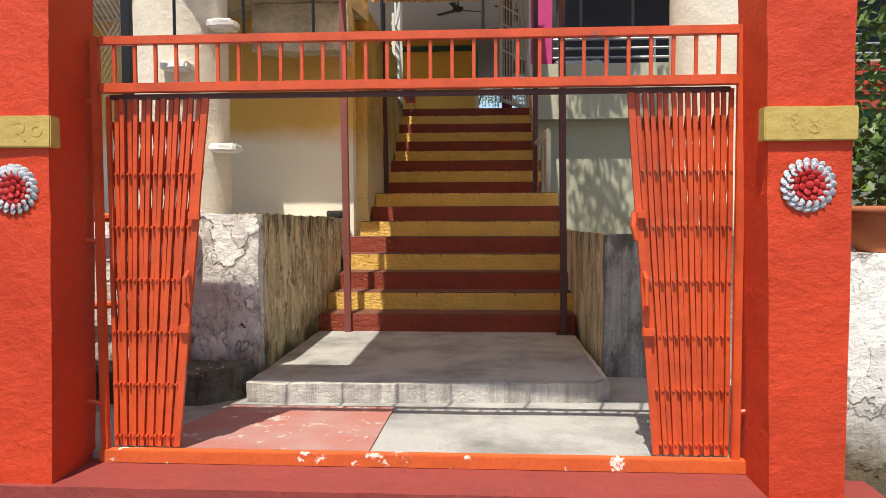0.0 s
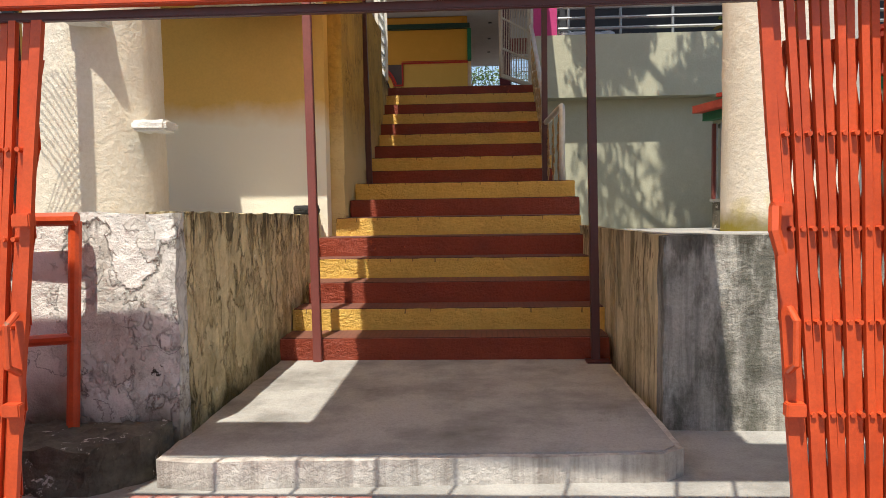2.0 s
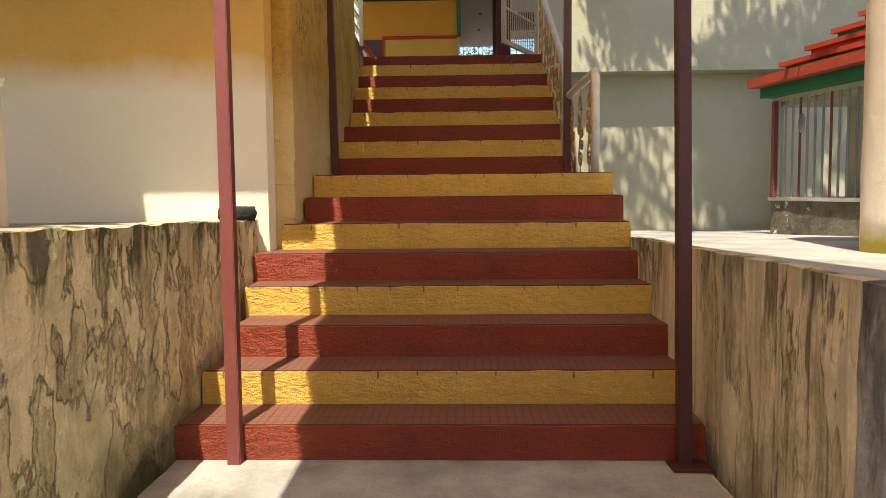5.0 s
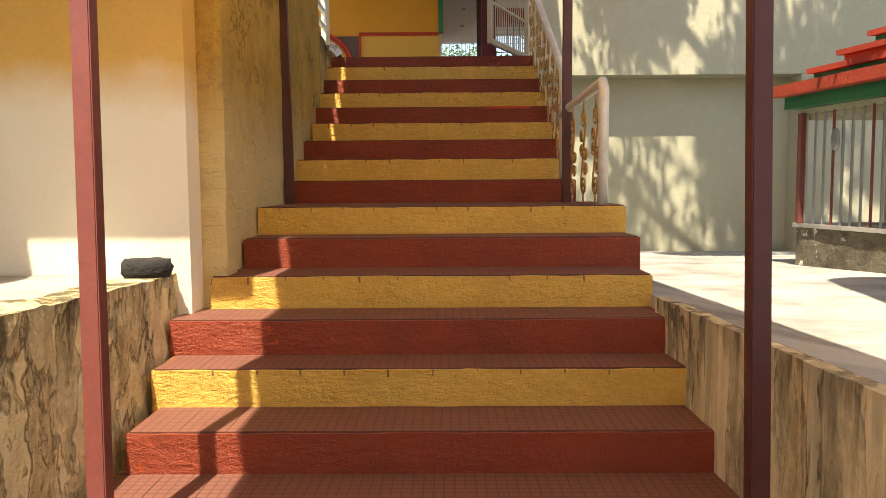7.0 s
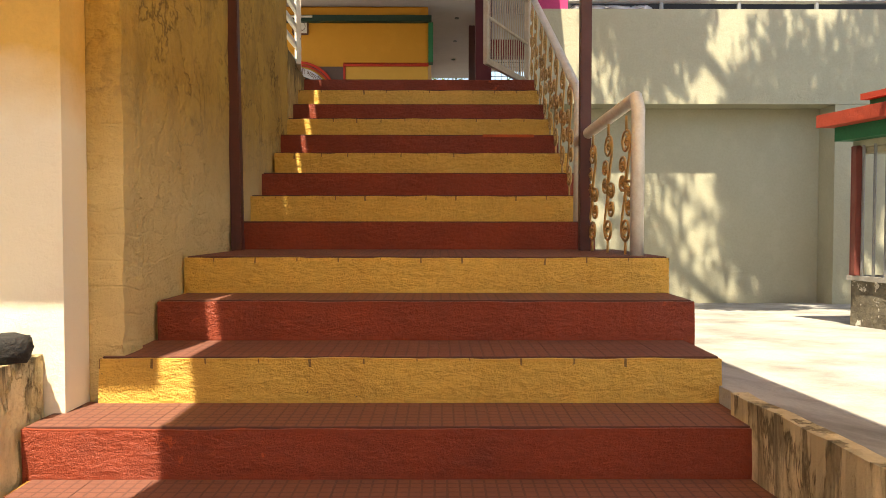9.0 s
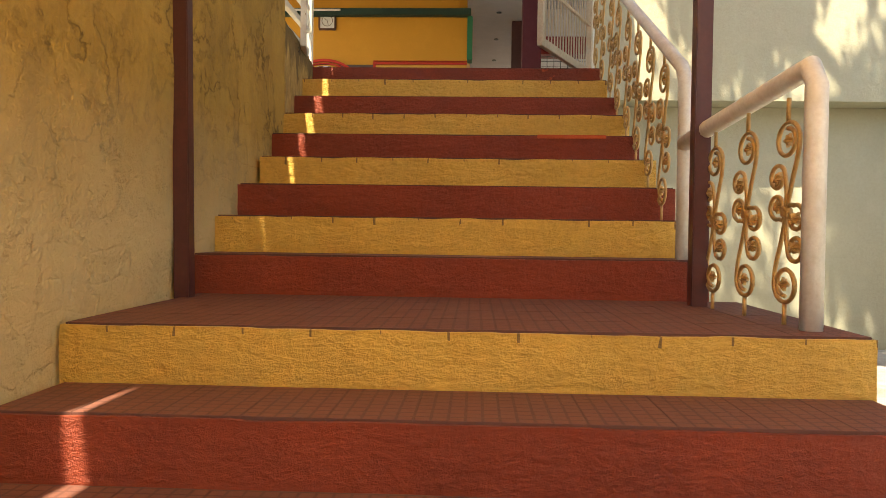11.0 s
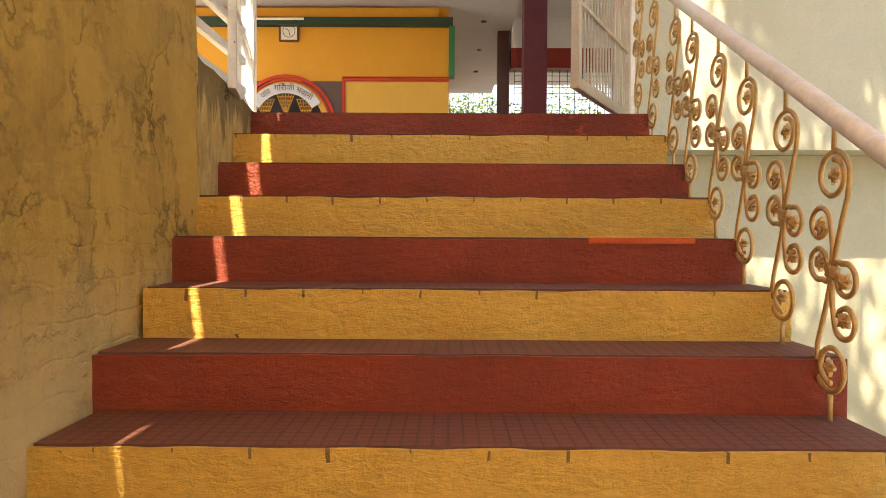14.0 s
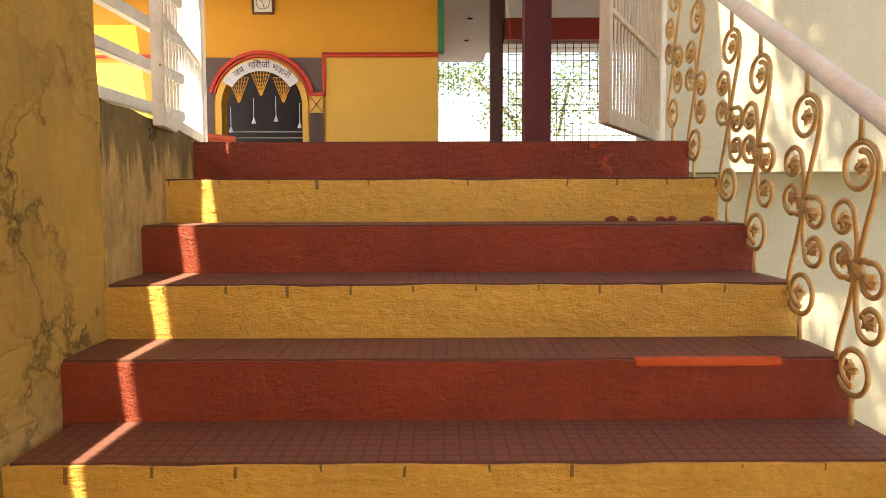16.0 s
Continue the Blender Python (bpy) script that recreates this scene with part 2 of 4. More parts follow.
CREAM = two_tone(mat("cream_and_ochre_wall", (0.70, 0.44, 0.12), 0.88, dark=(0.54, 0.33, 0.10), stain=0.4, scale=1.2, grain=40, bump=0.3, chips=(0.10, 0.07, 0.03), chip_amount=-0.03, chip_scale=8), (0.82, 0.76, 0.60), 2.05, 0.12)
STAIR_WALL = two_tone(mat("stained_yellow_wall", (0.55, 0.35, 0.078), 0.85, dark=(0.30, 0.18, 0.045), stain=0.7, scale=1.3, grain=30, bump=1.0, streak=0.12, bricks=True, moss=(0.22, 0.14, 0.045), moss_amount=0.35, cracks=0.8, peel=((1.6, 1.6, 1.9), 0.25, 0.25), chips=(0.05, 0.03, 0.012), chip_amount=0.0, chip_scale=9), (0.68, 0.53, 0.25), 1.95, 0.3)
PARAPET_OLD = mat("blackened_parapet_plaster", (0.66, 0.47, 0.17), 0.92, dark=(0.24, 0.15, 0.05), stain=0.6, scale=2.2, grain=30, bump=1.0, moss=(0.05, 0.04, 0.02), moss_amount=0.35, chips=(0.025, 0.02, 0.012), chip_amount=0.075, chip_scale=2.5, drip=(2.98, 0.35, 0.6))
COLUMN = mat("rough_cream_column", (0.74, 0.68, 0.56), 0.92, dark=(0.56, 0.47, 0.32), stain=0.4, scale=1.4, grain=34, bump=0.6, streak=0.18)
COLUMN_MOSS = two_tone(mat("mossy_cream_column", (0.72, 0.67, 0.57), 0.92, dark=(0.60, 0.53, 0.40), stain=0.4, scale=1.4, grain=34, bump=0.45), (0.42, 0.34, 0.06), 1.08, 0.10, 1.1)
BACK_WALL = mat("pale_green_cream_wall", (0.46, 0.45, 0.33), 0.9, dark=(0.37, 0.35, 0.25), stain=0.35, scale=1.5, grain=40, bump=0.3)
WHITE_BITS = mat("white_plaster_ledge", (0.80, 0.78, 0.72), 0.9, scale=8, bump=0.5)
BEAM_OLD = mat("mottled_old_concrete", (0.62, 0.57, 0.42), 0.95, dark=(0.16, 0.13, 0.08), stain=0.7, scale=5, grain=22, bump=0.9)
MAROON = mat("maroon_pipe_enamel", (0.085, 0.022, 0.02), 0.42, dark=(0.04, 0.014, 0.012), scale=6, bump=0.06, spec=0.5, chips=(0.45, 0.42, 0.4), chip_amount=-0.03)
POST_RED = mat("faded_brown_red_post", (0.19, 0.05, 0.04), 0.5, dark=(0.09, 0.025, 0.02), scale=6, bump=0.06, spec=0.5)
RAIL_WHITE = mat("chipped_cream_rail", (0.75, 0.74, 0.66), 0.42, dark=(0.46, 0.41, 0.31), stain=0.5, scale=9, grain=60, bump=0.08, spec=0.5, chips=(0.16, 0.08, 0.05), chip_amount=0.03)
GATE_CREAM = mat("yellowed_cream_enamel", (0.50, 0.43, 0.32), 0.5, dark=(0.28, 0.2, 0.13), stain=0.5, scale=9, bump=0.08)
SCROLL = mat("old_gold_iron", (0.58, 0.37, 0.14), 0.42, metal=0.3, dark=(0.22, 0.11, 0.04), stain=0.6, scale=14, grain=80, bump=0.12, spec=0.5)
STONE = mat("black_stone", (0.03, 0.03, 0.03), 0.75, dark=(0.015, 0.015, 0.015), scale=14, bump=0.7)
DIRT = mat("mossy_dark_rubble", (0.17, 0.15, 0.11), 0.95, dark=(0.035, 0.03, 0.025), stain=0.9, scale=6, grain=25, bump=1.0, chips=(0.6, 0.57, 0.5), chip_amount=0.1)
ORANGE = mat("orange_hall_paint", (0.60, 0.275, 0.028), 0.6, dark=(0.54, 0.235, 0.023), stain=0.3, scale=1.0, grain=30, bump=0.05)
YELLOW = mat("yellow_hall_paint", (0.66, 0.37, 0.07), 0.6, dark=(0.60, 0.32, 0.055), stain=0.3, scale=1.0, grain=30, bump=0.05)
TRIM_RED = mat("red_trim_paint", (0.55, 0.035, 0.015), 0.5, scale=4, bump=0.05)
TRIM_DARK = mat("grey_brown_trim_paint", (0.11, 0.07, 0.06), 0.6, scale=4, bump=0.05)
BEAM_RED = mat("dark_red_beam_paint", (0.20, 0.018, 0.012), 0.6, scale=4, bump=0.05)
GREEN = mat("green_enamel", (0.02, 0.17, 0.07), 0.5, dark=(0.012, 0.08, 0.04), scale=5, bump=0.06)
DARK_GREEN = mat("dark_green_beam", (0.015, 0.045, 0.03), 0.55, scale=5, bump=0.05)
CEILING = mat("grey_white_ceiling", (0.50, 0.475, 0.465), 0.8, scale=1.3, stain=0.25, bump=0.06)
# Near-black base colour holds the shade of the open balcony and the sanctum.
ROOM_SHADE = mat("room_shade_colour", (0.05, 0.05, 0.055), 0.8, scale=2, bump=0.05)
PINK = mat("magenta_column_paint", (0.55, 0.055, 0.20), 0.6, dark=(0.28, 0.03, 0.10), scale=4, bump=0.1)
TERRACOTTA = mat("terracotta", (0.42, 0.14, 0.06), 0.8, scale=6, bump=0.15)
ROOF_RED = mat("red_roof_paint", (0.40, 0.06, 0.03), 0.7, dark=(0.22, 0.04, 0.025), stain=0.5, scale=4, bump=0.3)
WIRE = mat("galvanised_wire", (0.35, 0.36, 0.36), 0.45, metal=0.7, scale=10, bump=0.03)
DARK_METAL = mat("dark_metal", (0.035, 0.035, 0.035), 0.4, metal=0.6, scale=10, bump=0.03)
CLOTH = mat("pale_cloth", (0.6, 0.6, 0.64), 0.95, scale=8, bump=0.3)
BARK = mat("tree_bark", (0.14, 0.10, 0.07), 0.95, scale=8, bump=0.8)
ASPHALT = mat("dusty_ground", (0.20, 0.18, 0.16), 0.95, scale=1.5, bump=0.3)
PAPER = mat("clock_face", (0.78, 0.74, 0.66), 0.5, scale=5, bump=0.0)
WOOD_DARK = mat("dark_brown_frame", (0.12, 0.05, 0.025), 0.45, scale=12, bump=0.1)


def sheet_material(name, tint, low, high):
    """Unseen amber roofing; how much sunlight it passes is set to light the stairs."""
    m = bpy.data.materials.new(name)
    m.use_nodes = True
    n, l = m.node_tree.nodes, m.node_tree.links
    n.remove(n["Principled BSDF"])
    d, t, mx, nz, rp = n.new("ShaderNodeBsdfDiffuse"), n.new("ShaderNodeBsdfTranslucent"), n.new("ShaderNodeMixShader"), n.new("ShaderNodeTexNoise"), n.new("ShaderNodeMapRange")
    d.inputs["Color"].default_value = (0.5, 0.36, 0.2, 1)
    t.inputs["Color"].default_value = (*tint, 1)
    nz.inputs["Scale"].default_value = 2.5
    rp.inputs["To Min"].default_value, rp.inputs["To Max"].default_value = low, high
    l.new(nz.outputs["Fac"], rp.inputs["Value"])
    l.new(rp.outputs["Result"], mx.inputs["Fac"])
    l.new(d.outputs[0], mx.inputs[1])
    l.new(t.outputs[0], mx.inputs[2])
    l.new(mx.outputs[0], n["Material Output"].inputs["Surface"])
    return m


# Tint and transmission are assumed; the upper sheet passes less to dim its flight.
SHEET = sheet_material("light_passing_amber_sheet", (0.88, 0.68, 0.42), 0.72, 0.94)
DIM_SHEET = sheet_material("dimming_amber_sheet", (0.82, 0.60, 0.33), 0.20, 0.32)
# Assumed pale colour: the unseen floor bounces sunlight up into the hall.
BOUNCE_FLOOR = mat("pale_bounce_floor", (0.55, 0.52, 0.47), 0.5, scale=2, bump=0.05)



def leaf_material(name, a, c):
    m = bpy.data.materials.new(name)
    m.use_nodes = True
    n, l = m.node_tree.nodes, m.node_tree.links
    b = n["Principled BSDF"]
    geo, mx = n.new("ShaderNodeNewGeometry"), n.new("ShaderNodeMix")
    mx.data_type = "RGBA"
    rgba = [s for s in mx.inputs if s.type == "RGBA"]
    rgba[0].default_value, rgba[1].default_value = (*a, 1), (*c, 1)
    l.new(geo.outputs["Random Per Island"], mx.inputs["Factor"])
    l.new([s for s in mx.outputs if s.type == "RGBA"][0], b.inputs["Base Color"])
    b.inputs["Roughness"].default_value = 0.5
    b.inputs["Transmission Weight"].default_value = 0.0
    return m


LEAF = leaf_material("tree_leaf", (0.035, 0.075, 0.015), (0.13, 0.21, 0.04))


def tile_material():
    """Red chequered tread tile with scored squares of 5 cm."""
    m = mat("scored_red_tile", (0.185, 0.072, 0.050), 0.68, dark=(0.12, 0.062, 0.048), stain=0.7, scale=3, grain=70, bump=0.15)
    n, l = m.node_tree.nodes, m.node_tree.links
    b = n["Principled BSDF"]
    co, br = n.new("ShaderNodeTexCoord"), n.new("ShaderNodeTexBrick")
    br.offset = 0.0
    br.inputs["Scale"].default_value = 1.0
    br.inputs["Brick Width"].default_value = br.inputs["Row Height"].default_value = 0.04
    br.inputs["Mortar Size"].default_value = 0.004
    l.new(co.outputs["Object"], br.inputs["Vector"])
    old = b.inputs["Base Color"].links[0].from_socket
    mx = n.new("ShaderNodeMix")
    mx.data_type = "RGBA"
    rgba = [s for s in mx.inputs if s.type == "RGBA"]
    l.new(br.outputs["Fac"], mx.inputs["Factor"])
    l.new(old, rgba[0])
    rgba[1].default_value = (0.115, 0.05, 0.038, 1)
    l.new([s for s in mx.outputs if s.type == "RGBA"][0], b.inputs["Base Color"])
    bp = n.new("ShaderNodeBump")
    bp.invert = True
    bp.inputs["Strength"].default_value, bp.inputs["Distance"].default_value = 0.6, 0.004
    l.new(br.outputs["Fac"], bp.inputs["Height"])
    l.new(b.inputs["Normal"].links[0].from_socket, bp.inputs["Normal"])
    l.new(bp.outputs["Normal"], b.inputs["Normal"])
    return m


SCORED = tile_material()


# ---- mesh helpers ----
def mesh_of(bm, name, material, smooth=False):
    me = bpy.data.meshes.new(name)
    bmesh.ops.recalc_face_normals(bm, faces=bm.faces)
    bm.to_mesh(me)
    bm.free()
    for mt in (material if isinstance(material, (list, tuple)) else [material]):
        me.materials.append(mt)
    if smooth:
        for p in me.polygons:
            p.use_smooth = True
    return me


def part(name, bm, material, parent=None, label="", smooth=False):
    ob = new(name, mesh_of(bm, name, material, smooth))
    if parent:
        ob.parent = parent
    if label:
        tagged(ob, label)
    return ob


def empty(name, label="", category="", group="", kind=""):
    return tagged(new(name), label, category, group, kind)


def add_box(bm, a, c, bevel=0.0, turn=None):
    x0, y0, z0 = (min(p, q) for p, q in zip(a, c))
    x1, y1, z1 = (max(p, q) for p, q in zip(a, c))
    r = bmesh.ops.create_cube(bm, size=1)
    m = Matrix.Translation(((x0 + x1) / 2, (y0 + y1) / 2, (z0 + z1) / 2)) @ Matrix.Diagonal((x1 - x0, y1 - y0, z1 - z0, 1))
    bmesh.ops.transform(bm, matrix=(turn or Matrix()) @ m, verts=r["verts"])
    if bevel:
        edges = list({e for v in r["verts"] for e in v.link_edges})
        bmesh.ops.bevel(bm, geom=edges, offset=bevel, segments=2, affect="EDGES")


def box(a, c, bevel=0.004):
    bm = bmesh.new()
    add_box(bm, a, c, bevel)
    return bm


def prism(corners, z0, z1):
    """An upright prism over a plan of (x, y); z0 and z1 are numbers or one height for each corner."""
    bm = bmesh.new()
    zs0 = z0 if isinstance(z0, (list, tuple)) else [z0] * len(corners)
    zs1 = z1 if isinstance(z1, (list, tuple)) else [z1] * len(corners)
    lo = [bm.verts.new((x, y, z)) for (x, y), z in zip(corners, zs0)]
    hi = [bm.verts.new((x, y, z)) for (x, y), z in zip(corners, zs1)]
    bm.faces.new(lo[::-1]), bm.faces.new(hi)
    for i in range(len(corners)):
        j = (i + 1) % len(corners)
        bm.faces.new((lo[i], lo[j], hi[j], hi[i]))
    return bm


def roughen(bm, size, amp, freq=4.0, seed=0.0):
    """Cuts faces to about size metres and pushes the surface about by noise, for worn masonry."""
    bm.normal_update()
    for axis in range(3):
        cs = [v.co[axis] for v in bm.verts]
        lo, hi = min(cs), max(cs)
        k = int(min(90, (hi - lo) / size))
        for i in range(1, k):
            no = Vector((0, 0, 0))
            no[axis] = 1
            at = no * (lo + (hi - lo) * i / k)
            bmesh.ops.bisect_plane(bm, geom=bm.verts[:] + bm.edges[:] + bm.faces[:], plane_co=at, plane_no=no, dist=1e-5)
    for v in bm.verts:
        p = v.co * freq + Vector((seed, seed, seed))
        d = noise.noise_vector(p) * amp + noise.noise_vector(p * 3.7) * amp * 0.45
        v.co += d
    return bm


def tube(points, radius, sides=8, closed=False):
    bm = bmesh.new()
    add_tube(bm, points, radius, sides, closed)
    return bm


def add_tube(bm, points, radius, sides=8, closed=False):
    pts = [Vector(p) for p in points]
    rings = []
    n = len(pts)
    ref = None
    for i, p in enumerate(pts):
        a = pts[i - 1] if (i > 0 or closed) else p
        c = pts[(i + 1) % n] if (i < n - 1 or closed) else p
        d = (c - a).normalized()
        if ref is None:
            ref = d.orthogonal().normalized()
        ref = (ref - d * ref.dot(d)).normalized()
        s = d.cross(ref)
        rings.append([bm.verts.new(p + (ref * math.cos(q) + s * math.sin(q)) * radius) for q in (2 * math.pi * k / sides for k in range(sides))])
    for i in range(n if closed else n - 1):
        a, c = rings[i], rings[(i + 1) % n]
        for k in range(sides):
            bm.faces.new((a[k], a[(k + 1) % sides], c[(k + 1) % sides], c[k]))
    if not closed:
        bm.faces.new(rings[0][::-1]), bm.faces.new(rings[-1])


def add_lathe(bm, centre, profile, sides=32):
    """Turns (radius, z) pairs round an upright axis."""
    cx, cy = centre
    rings = [[bm.verts.new((cx + r * math.cos(2 * math.pi * k / sides), cy + r * math.sin(2 * math.pi * k / sides), z)) for k in range(sides)] for r, z in profile]
    for a, c in zip(rings, rings[1:]):
        for k in range(sides):
            bm.faces.new((a[k], a[(k + 1) % sides], c[(k + 1) % sides], c[k]))
    bm.faces.new(rings[0][::-1]), bm.faces.new(rings[-1])


def letters(name, text, size, material, m, parent, depth=0.003):
    cu = bpy.data.curves.new(name, "FONT")
    cu.body, cu.size, cu.extrude, cu.align_x, cu.align_y = text, size, depth, "CENTER", "CENTER"
    tmp = new(name + "_curve", cu)
    me = bpy.data.meshes.new_from_object(tmp.evaluated_get(bpy.context.evaluated_depsgraph_get()))
    bpy.data.objects.remove(tmp)
    me.materials.clear()
    me.materials.append(material)
    me.transform(m)
    ob = new(name, me)
    ob.parent = parent
    return ob


# ---- ground and court ----
tagged(part("ground", roughen(prism([(-60, -60), (60, -60), (60, 2.72), (-60, 2.72)], -0.6, -0.42), 3, 0.01), ASPHALT), "dusty grey ground in front of the gate", "ground", kind="structure")
tagged(part("ground_far", prism([(-60, 13.8), (60, 13.8), (60, 400), (-60, 400)], -0.6, -0.2), ASPHALT), "dusty ground behind the buildings", "ground", kind="structure")
tagged(part("floor_court", roughen(prism([(-7, 3.12), (7, 3.12), (7, 6.6), (-7, 6.6)], -0.5, -0.13), 0.25, 0.006), CONCRETE), "grey worn concrete floor inside the gate", "floor", kind="structure")
tagged(part("floor_patch", prism([(-1.55, 3.16), (-0.22, 3.16), (-0.20, 4.08), (-1.30, 4.08)], -0.3, -0.118), RED_FLOOR), "faded red painted patch of floor", "floor", kind="structure")
tagged(part("threshold_step", roughen(prism([(-2.2, 2.70), (2.3, 2.70), (2.3, 3.20), (-2.2, 3.20)], -0.6, -0.175), 0.08, 0.007, 5), SILL_RED), "dull red plastered step under the gate", "step", kind="structure")
slab = roughen(prism([(-1.24, 4.20), (-1.0, 4.17), (1.15, 4.31), (1.26, 4.40), (1.22, 6.42), (-1.30, 6.42)], -0.2, 0.0), 0.07, 0.009, 4)
tagged(part("slab", slab, SLAB_FACE), "raised concrete slab at the stair foot, whitewashed edge", "slab", kind="structure")
tagged(part("slab_top", roughen(prism([(-1.21, 4.235), (1.15, 4.345), (1.22, 4.42), (1.20, 6.40), (-1.28, 6.40)], -0.03, 0.008), 0.2, 0.003, 3), CONCRETE), "worn grey concrete top of the slab", "floor", kind="structure")
tagged(part("rubble_ledge", roughen(prism([(-3.2, 4.10), (-1.52, 4.08), (-1.30, 4.30), (-1.28, 4.49), (-3.2, 4.49)], -0.3, 0.10), 0.045, 0.034, 11), DIRT), "mossy dark rubble ledge below the wall", "ledge", kind="structure")

# ---- retaining walls and platforms ----
WALL_L = [(-6, 4.505), (-1.235, 4.505), (-1.235, 4.64), (-6, 4.64)]
tagged(part("wall_left_front", roughen(prism(WALL_L, -0.3, 1.165), 0.09, 0.018, 4), WHITEWASH), "peeling whitewashed retaining wall with cracks and stains", "wall", kind="structure")
tagged(part("wall_left_side", roughen(prism([(-1.45, 4.643), (-1.232, 4.643), (-1.245, 7.92), (-1.45, 7.92)], -0.3, [1.165, 1.165, 1.085, 1.085]), 0.055, 0.015, 6), STAINED), "yellow plaster side wall streaked with mould", "wall", kind="structure")
tagged(part("platform_left", roughen(prism([(-6, 4.643), (-1.453, 4.643), (-1.453, 7.92), (-6, 7.92)], 0.6, [1.15, 1.15, 1.08, 1.08]), 0.3, 0.006), CONCRETE), "grey concrete platform behind the whitewashed wall", "floor", kind="structure")
tagged(part("wall_right_front", roughen(prism([(1.325, 5.095), (7, 5.0), (7, 5.25), (1.325, 5.25)], -0.3, 0.985), 0.09, 0.012, 4), GREY_WALL), "weathered grey plaster retaining wall, stains darkened in place of shade", "wall", kind="structure")
tagged(part("wall_right_side", roughen(prism([(1.325, 5.253), (1.385, 5.253), (1.295, 7.2), (1.275, 7.9), (1.215, 7.9), (1.235, 7.2)], -0.3, [0.985, 0.985, 0.968, 0.958, 0.958, 0.968]), 0.08, 0.009, 4), STREAKED), "yellow plaster side wall with long dark streaks", "wall", kind="structure")
tagged(part("platform_right", roughen(prism([(1.388, 5.253), (8, 5.253), (8, 13.6), (1.24, 13.6), (1.24, 7.903), (1.278, 7.903), (1.298, 7.2)], 0.3, [0.985, 0.98, 0.69, 0.69, 0.95, 0.952, 0.965]), 0.35, 0.004), CONCRETE), "sunlit grey concrete terrace", "floor", kind="structure")

# ---- stairs ----
LOW_Y = (6.40, 6.75, 7.08, 7.44, 7.735, 8.085, 8.505, 8.87)
LOW_L = (-1.24, -1.23, -1.17, -1.20, -1.225, -1.12, -1.05, -1.055)
LOW_R = (1.24, 1.26, 1.26, 1.27, 1.26, 1.25, 1.285, 1.285)
UP_Y = (9.96, 10.25, 10.625, 10.95, 11.29, 11.605, 11.96, 12.24, 12.65)
UP_L = (-1.08, -1.08, -1.09, -1.07, -1.11, -1.12, -1.14, -1.14, -1.16)
UP_R = (1.15, 1.165, 1.175, 1.15, 1.13, 1.13, 1.12, 1.095, 1.11)
RISE = 0.175
stairs = empty("stairs", "straight stairs with risers painted red and ochre in turn", "stairs", kind="structure")
TILE_MESH = {}


def tread_tile(depth):
    key = round(depth, 3)
    if key not in TILE_MESH:
        TILE_MESH[key] = mesh_of(box((0.0002, 0, 0), (0.1998, depth, 0.016), 0.0008), "tile", SCORED)
    return TILE_MESH[key]


def stair_step(i, x0, x1, y0, y1, z1, colour):
    body = roughen(prism([(x0, y0), (x1, y0), (x1, y1 + 0.06), (x0, y1 + 0.06)], z1 - RISE - 0.05, z1 - 0.005), 0.06, 0.0055, 6, i * 3.1)
    step = part("step", body, colour, stairs)
    return step


steps = []
for i in range(17):
    if i < 8:
        x0, x1, y0 = LOW_L[i], LOW_R[i], LOW_Y[i]
        y1 = LOW_Y[i + 1] if i < 7 else UP_Y[0]
    else:
        x0, x1, y0 = UP_L[i - 8], UP_R[i - 8], UP_Y[i - 8]
        y1 = UP_Y[i - 7] if i < 16 else 12.95
    red = (i % 2 == 0)
    steps.append((stair_step(i, x0, x1, y0, y1, RISE * (i + 1), RISER_RED if red else RISER_YELLOW), x0, x1, y0, y1, RISE * (i + 1)))
    if i > 0 and i < 8:
        tagged(part("step_core", prism([(x0 + 0.03, y0 + 0.1), (x1 - 0.03, y0 + 0.1), (x1 - 0.03, 8.9), (x0 + 0.03, 8.9)], 0.0, RISE * i - 0.03), CONCRETE, stairs), "")
tagged(part("stair_core", prism([(-1.04, 8.95), (1.2, 8.95), (1.08, 13.5), (-1.04, 13.5)], 0.0, [1.36, 1.36, 1.36, 1.36]), CONCRETE, stairs), "")
for i in range(9):
    part("step_core", prism([(UP_L[i] + 0.03, UP_Y[i] + 0.1), (UP_R[i] - 0.03, UP_Y[i] + 0.1), (UP_R[i] - 0.03, 13.0), (UP_L[i] + 0.03, 13.0)], 1.3, 1.4 + RISE * i - 0.03), CONCRETE, stairs)
part("landing_end", roughen(prism([(1.13, 8.95), (1.29, 8.95), (1.29, 10.0), (1.13, 10.0)], 0.6, 1.385), 0.08, 0.006), RISER_YELLOW, stairs)

# ---- house wall beside the stairs ----
tagged(part("wall_house_front", prism([(-6, 7.93), (-1.17, 7.93), (-1.17, 8.12), (-6, 8.12)], 0.6, 4.6), CREAM), "cream house wall with ochre upper part", "wall", kind="structure")
tagged(part("wall_pilaster", roughen(prism([(-1.30, 8.123), (-1.035, 8.123), (-1.035, 8.30), (-1.30, 8.30)], 0.7, 4.0), 0.05, 0.011, 7), STAIR_WALL), "narrow cream pilaster beside the stairs", "pilaster", kind="structure")
tagged(part("wall_stair_left", roughen(prism([(-1.30, 8.303), (-1.06, 8.303), (-1.10, 11.60), (-1.30, 11.60)], 0.7, 3.62), 0.1, 0.009, 3), STAIR_WALL), "rough yellow plaster wall along the stairs", "wall", kind="structure")
tagged(part("parapet_left", roughen(prism([(-1.34, 11.603), (-1.10, 11.603), (-1.15, 12.75), (-1.34, 12.75)], 1.4, [3.08, 3.05, 2.99, 3.02]), 0.06, 0.016, 6), PARAPET_OLD), "low parapet with blackened crumbling plaster", "parapet", kind="structure")
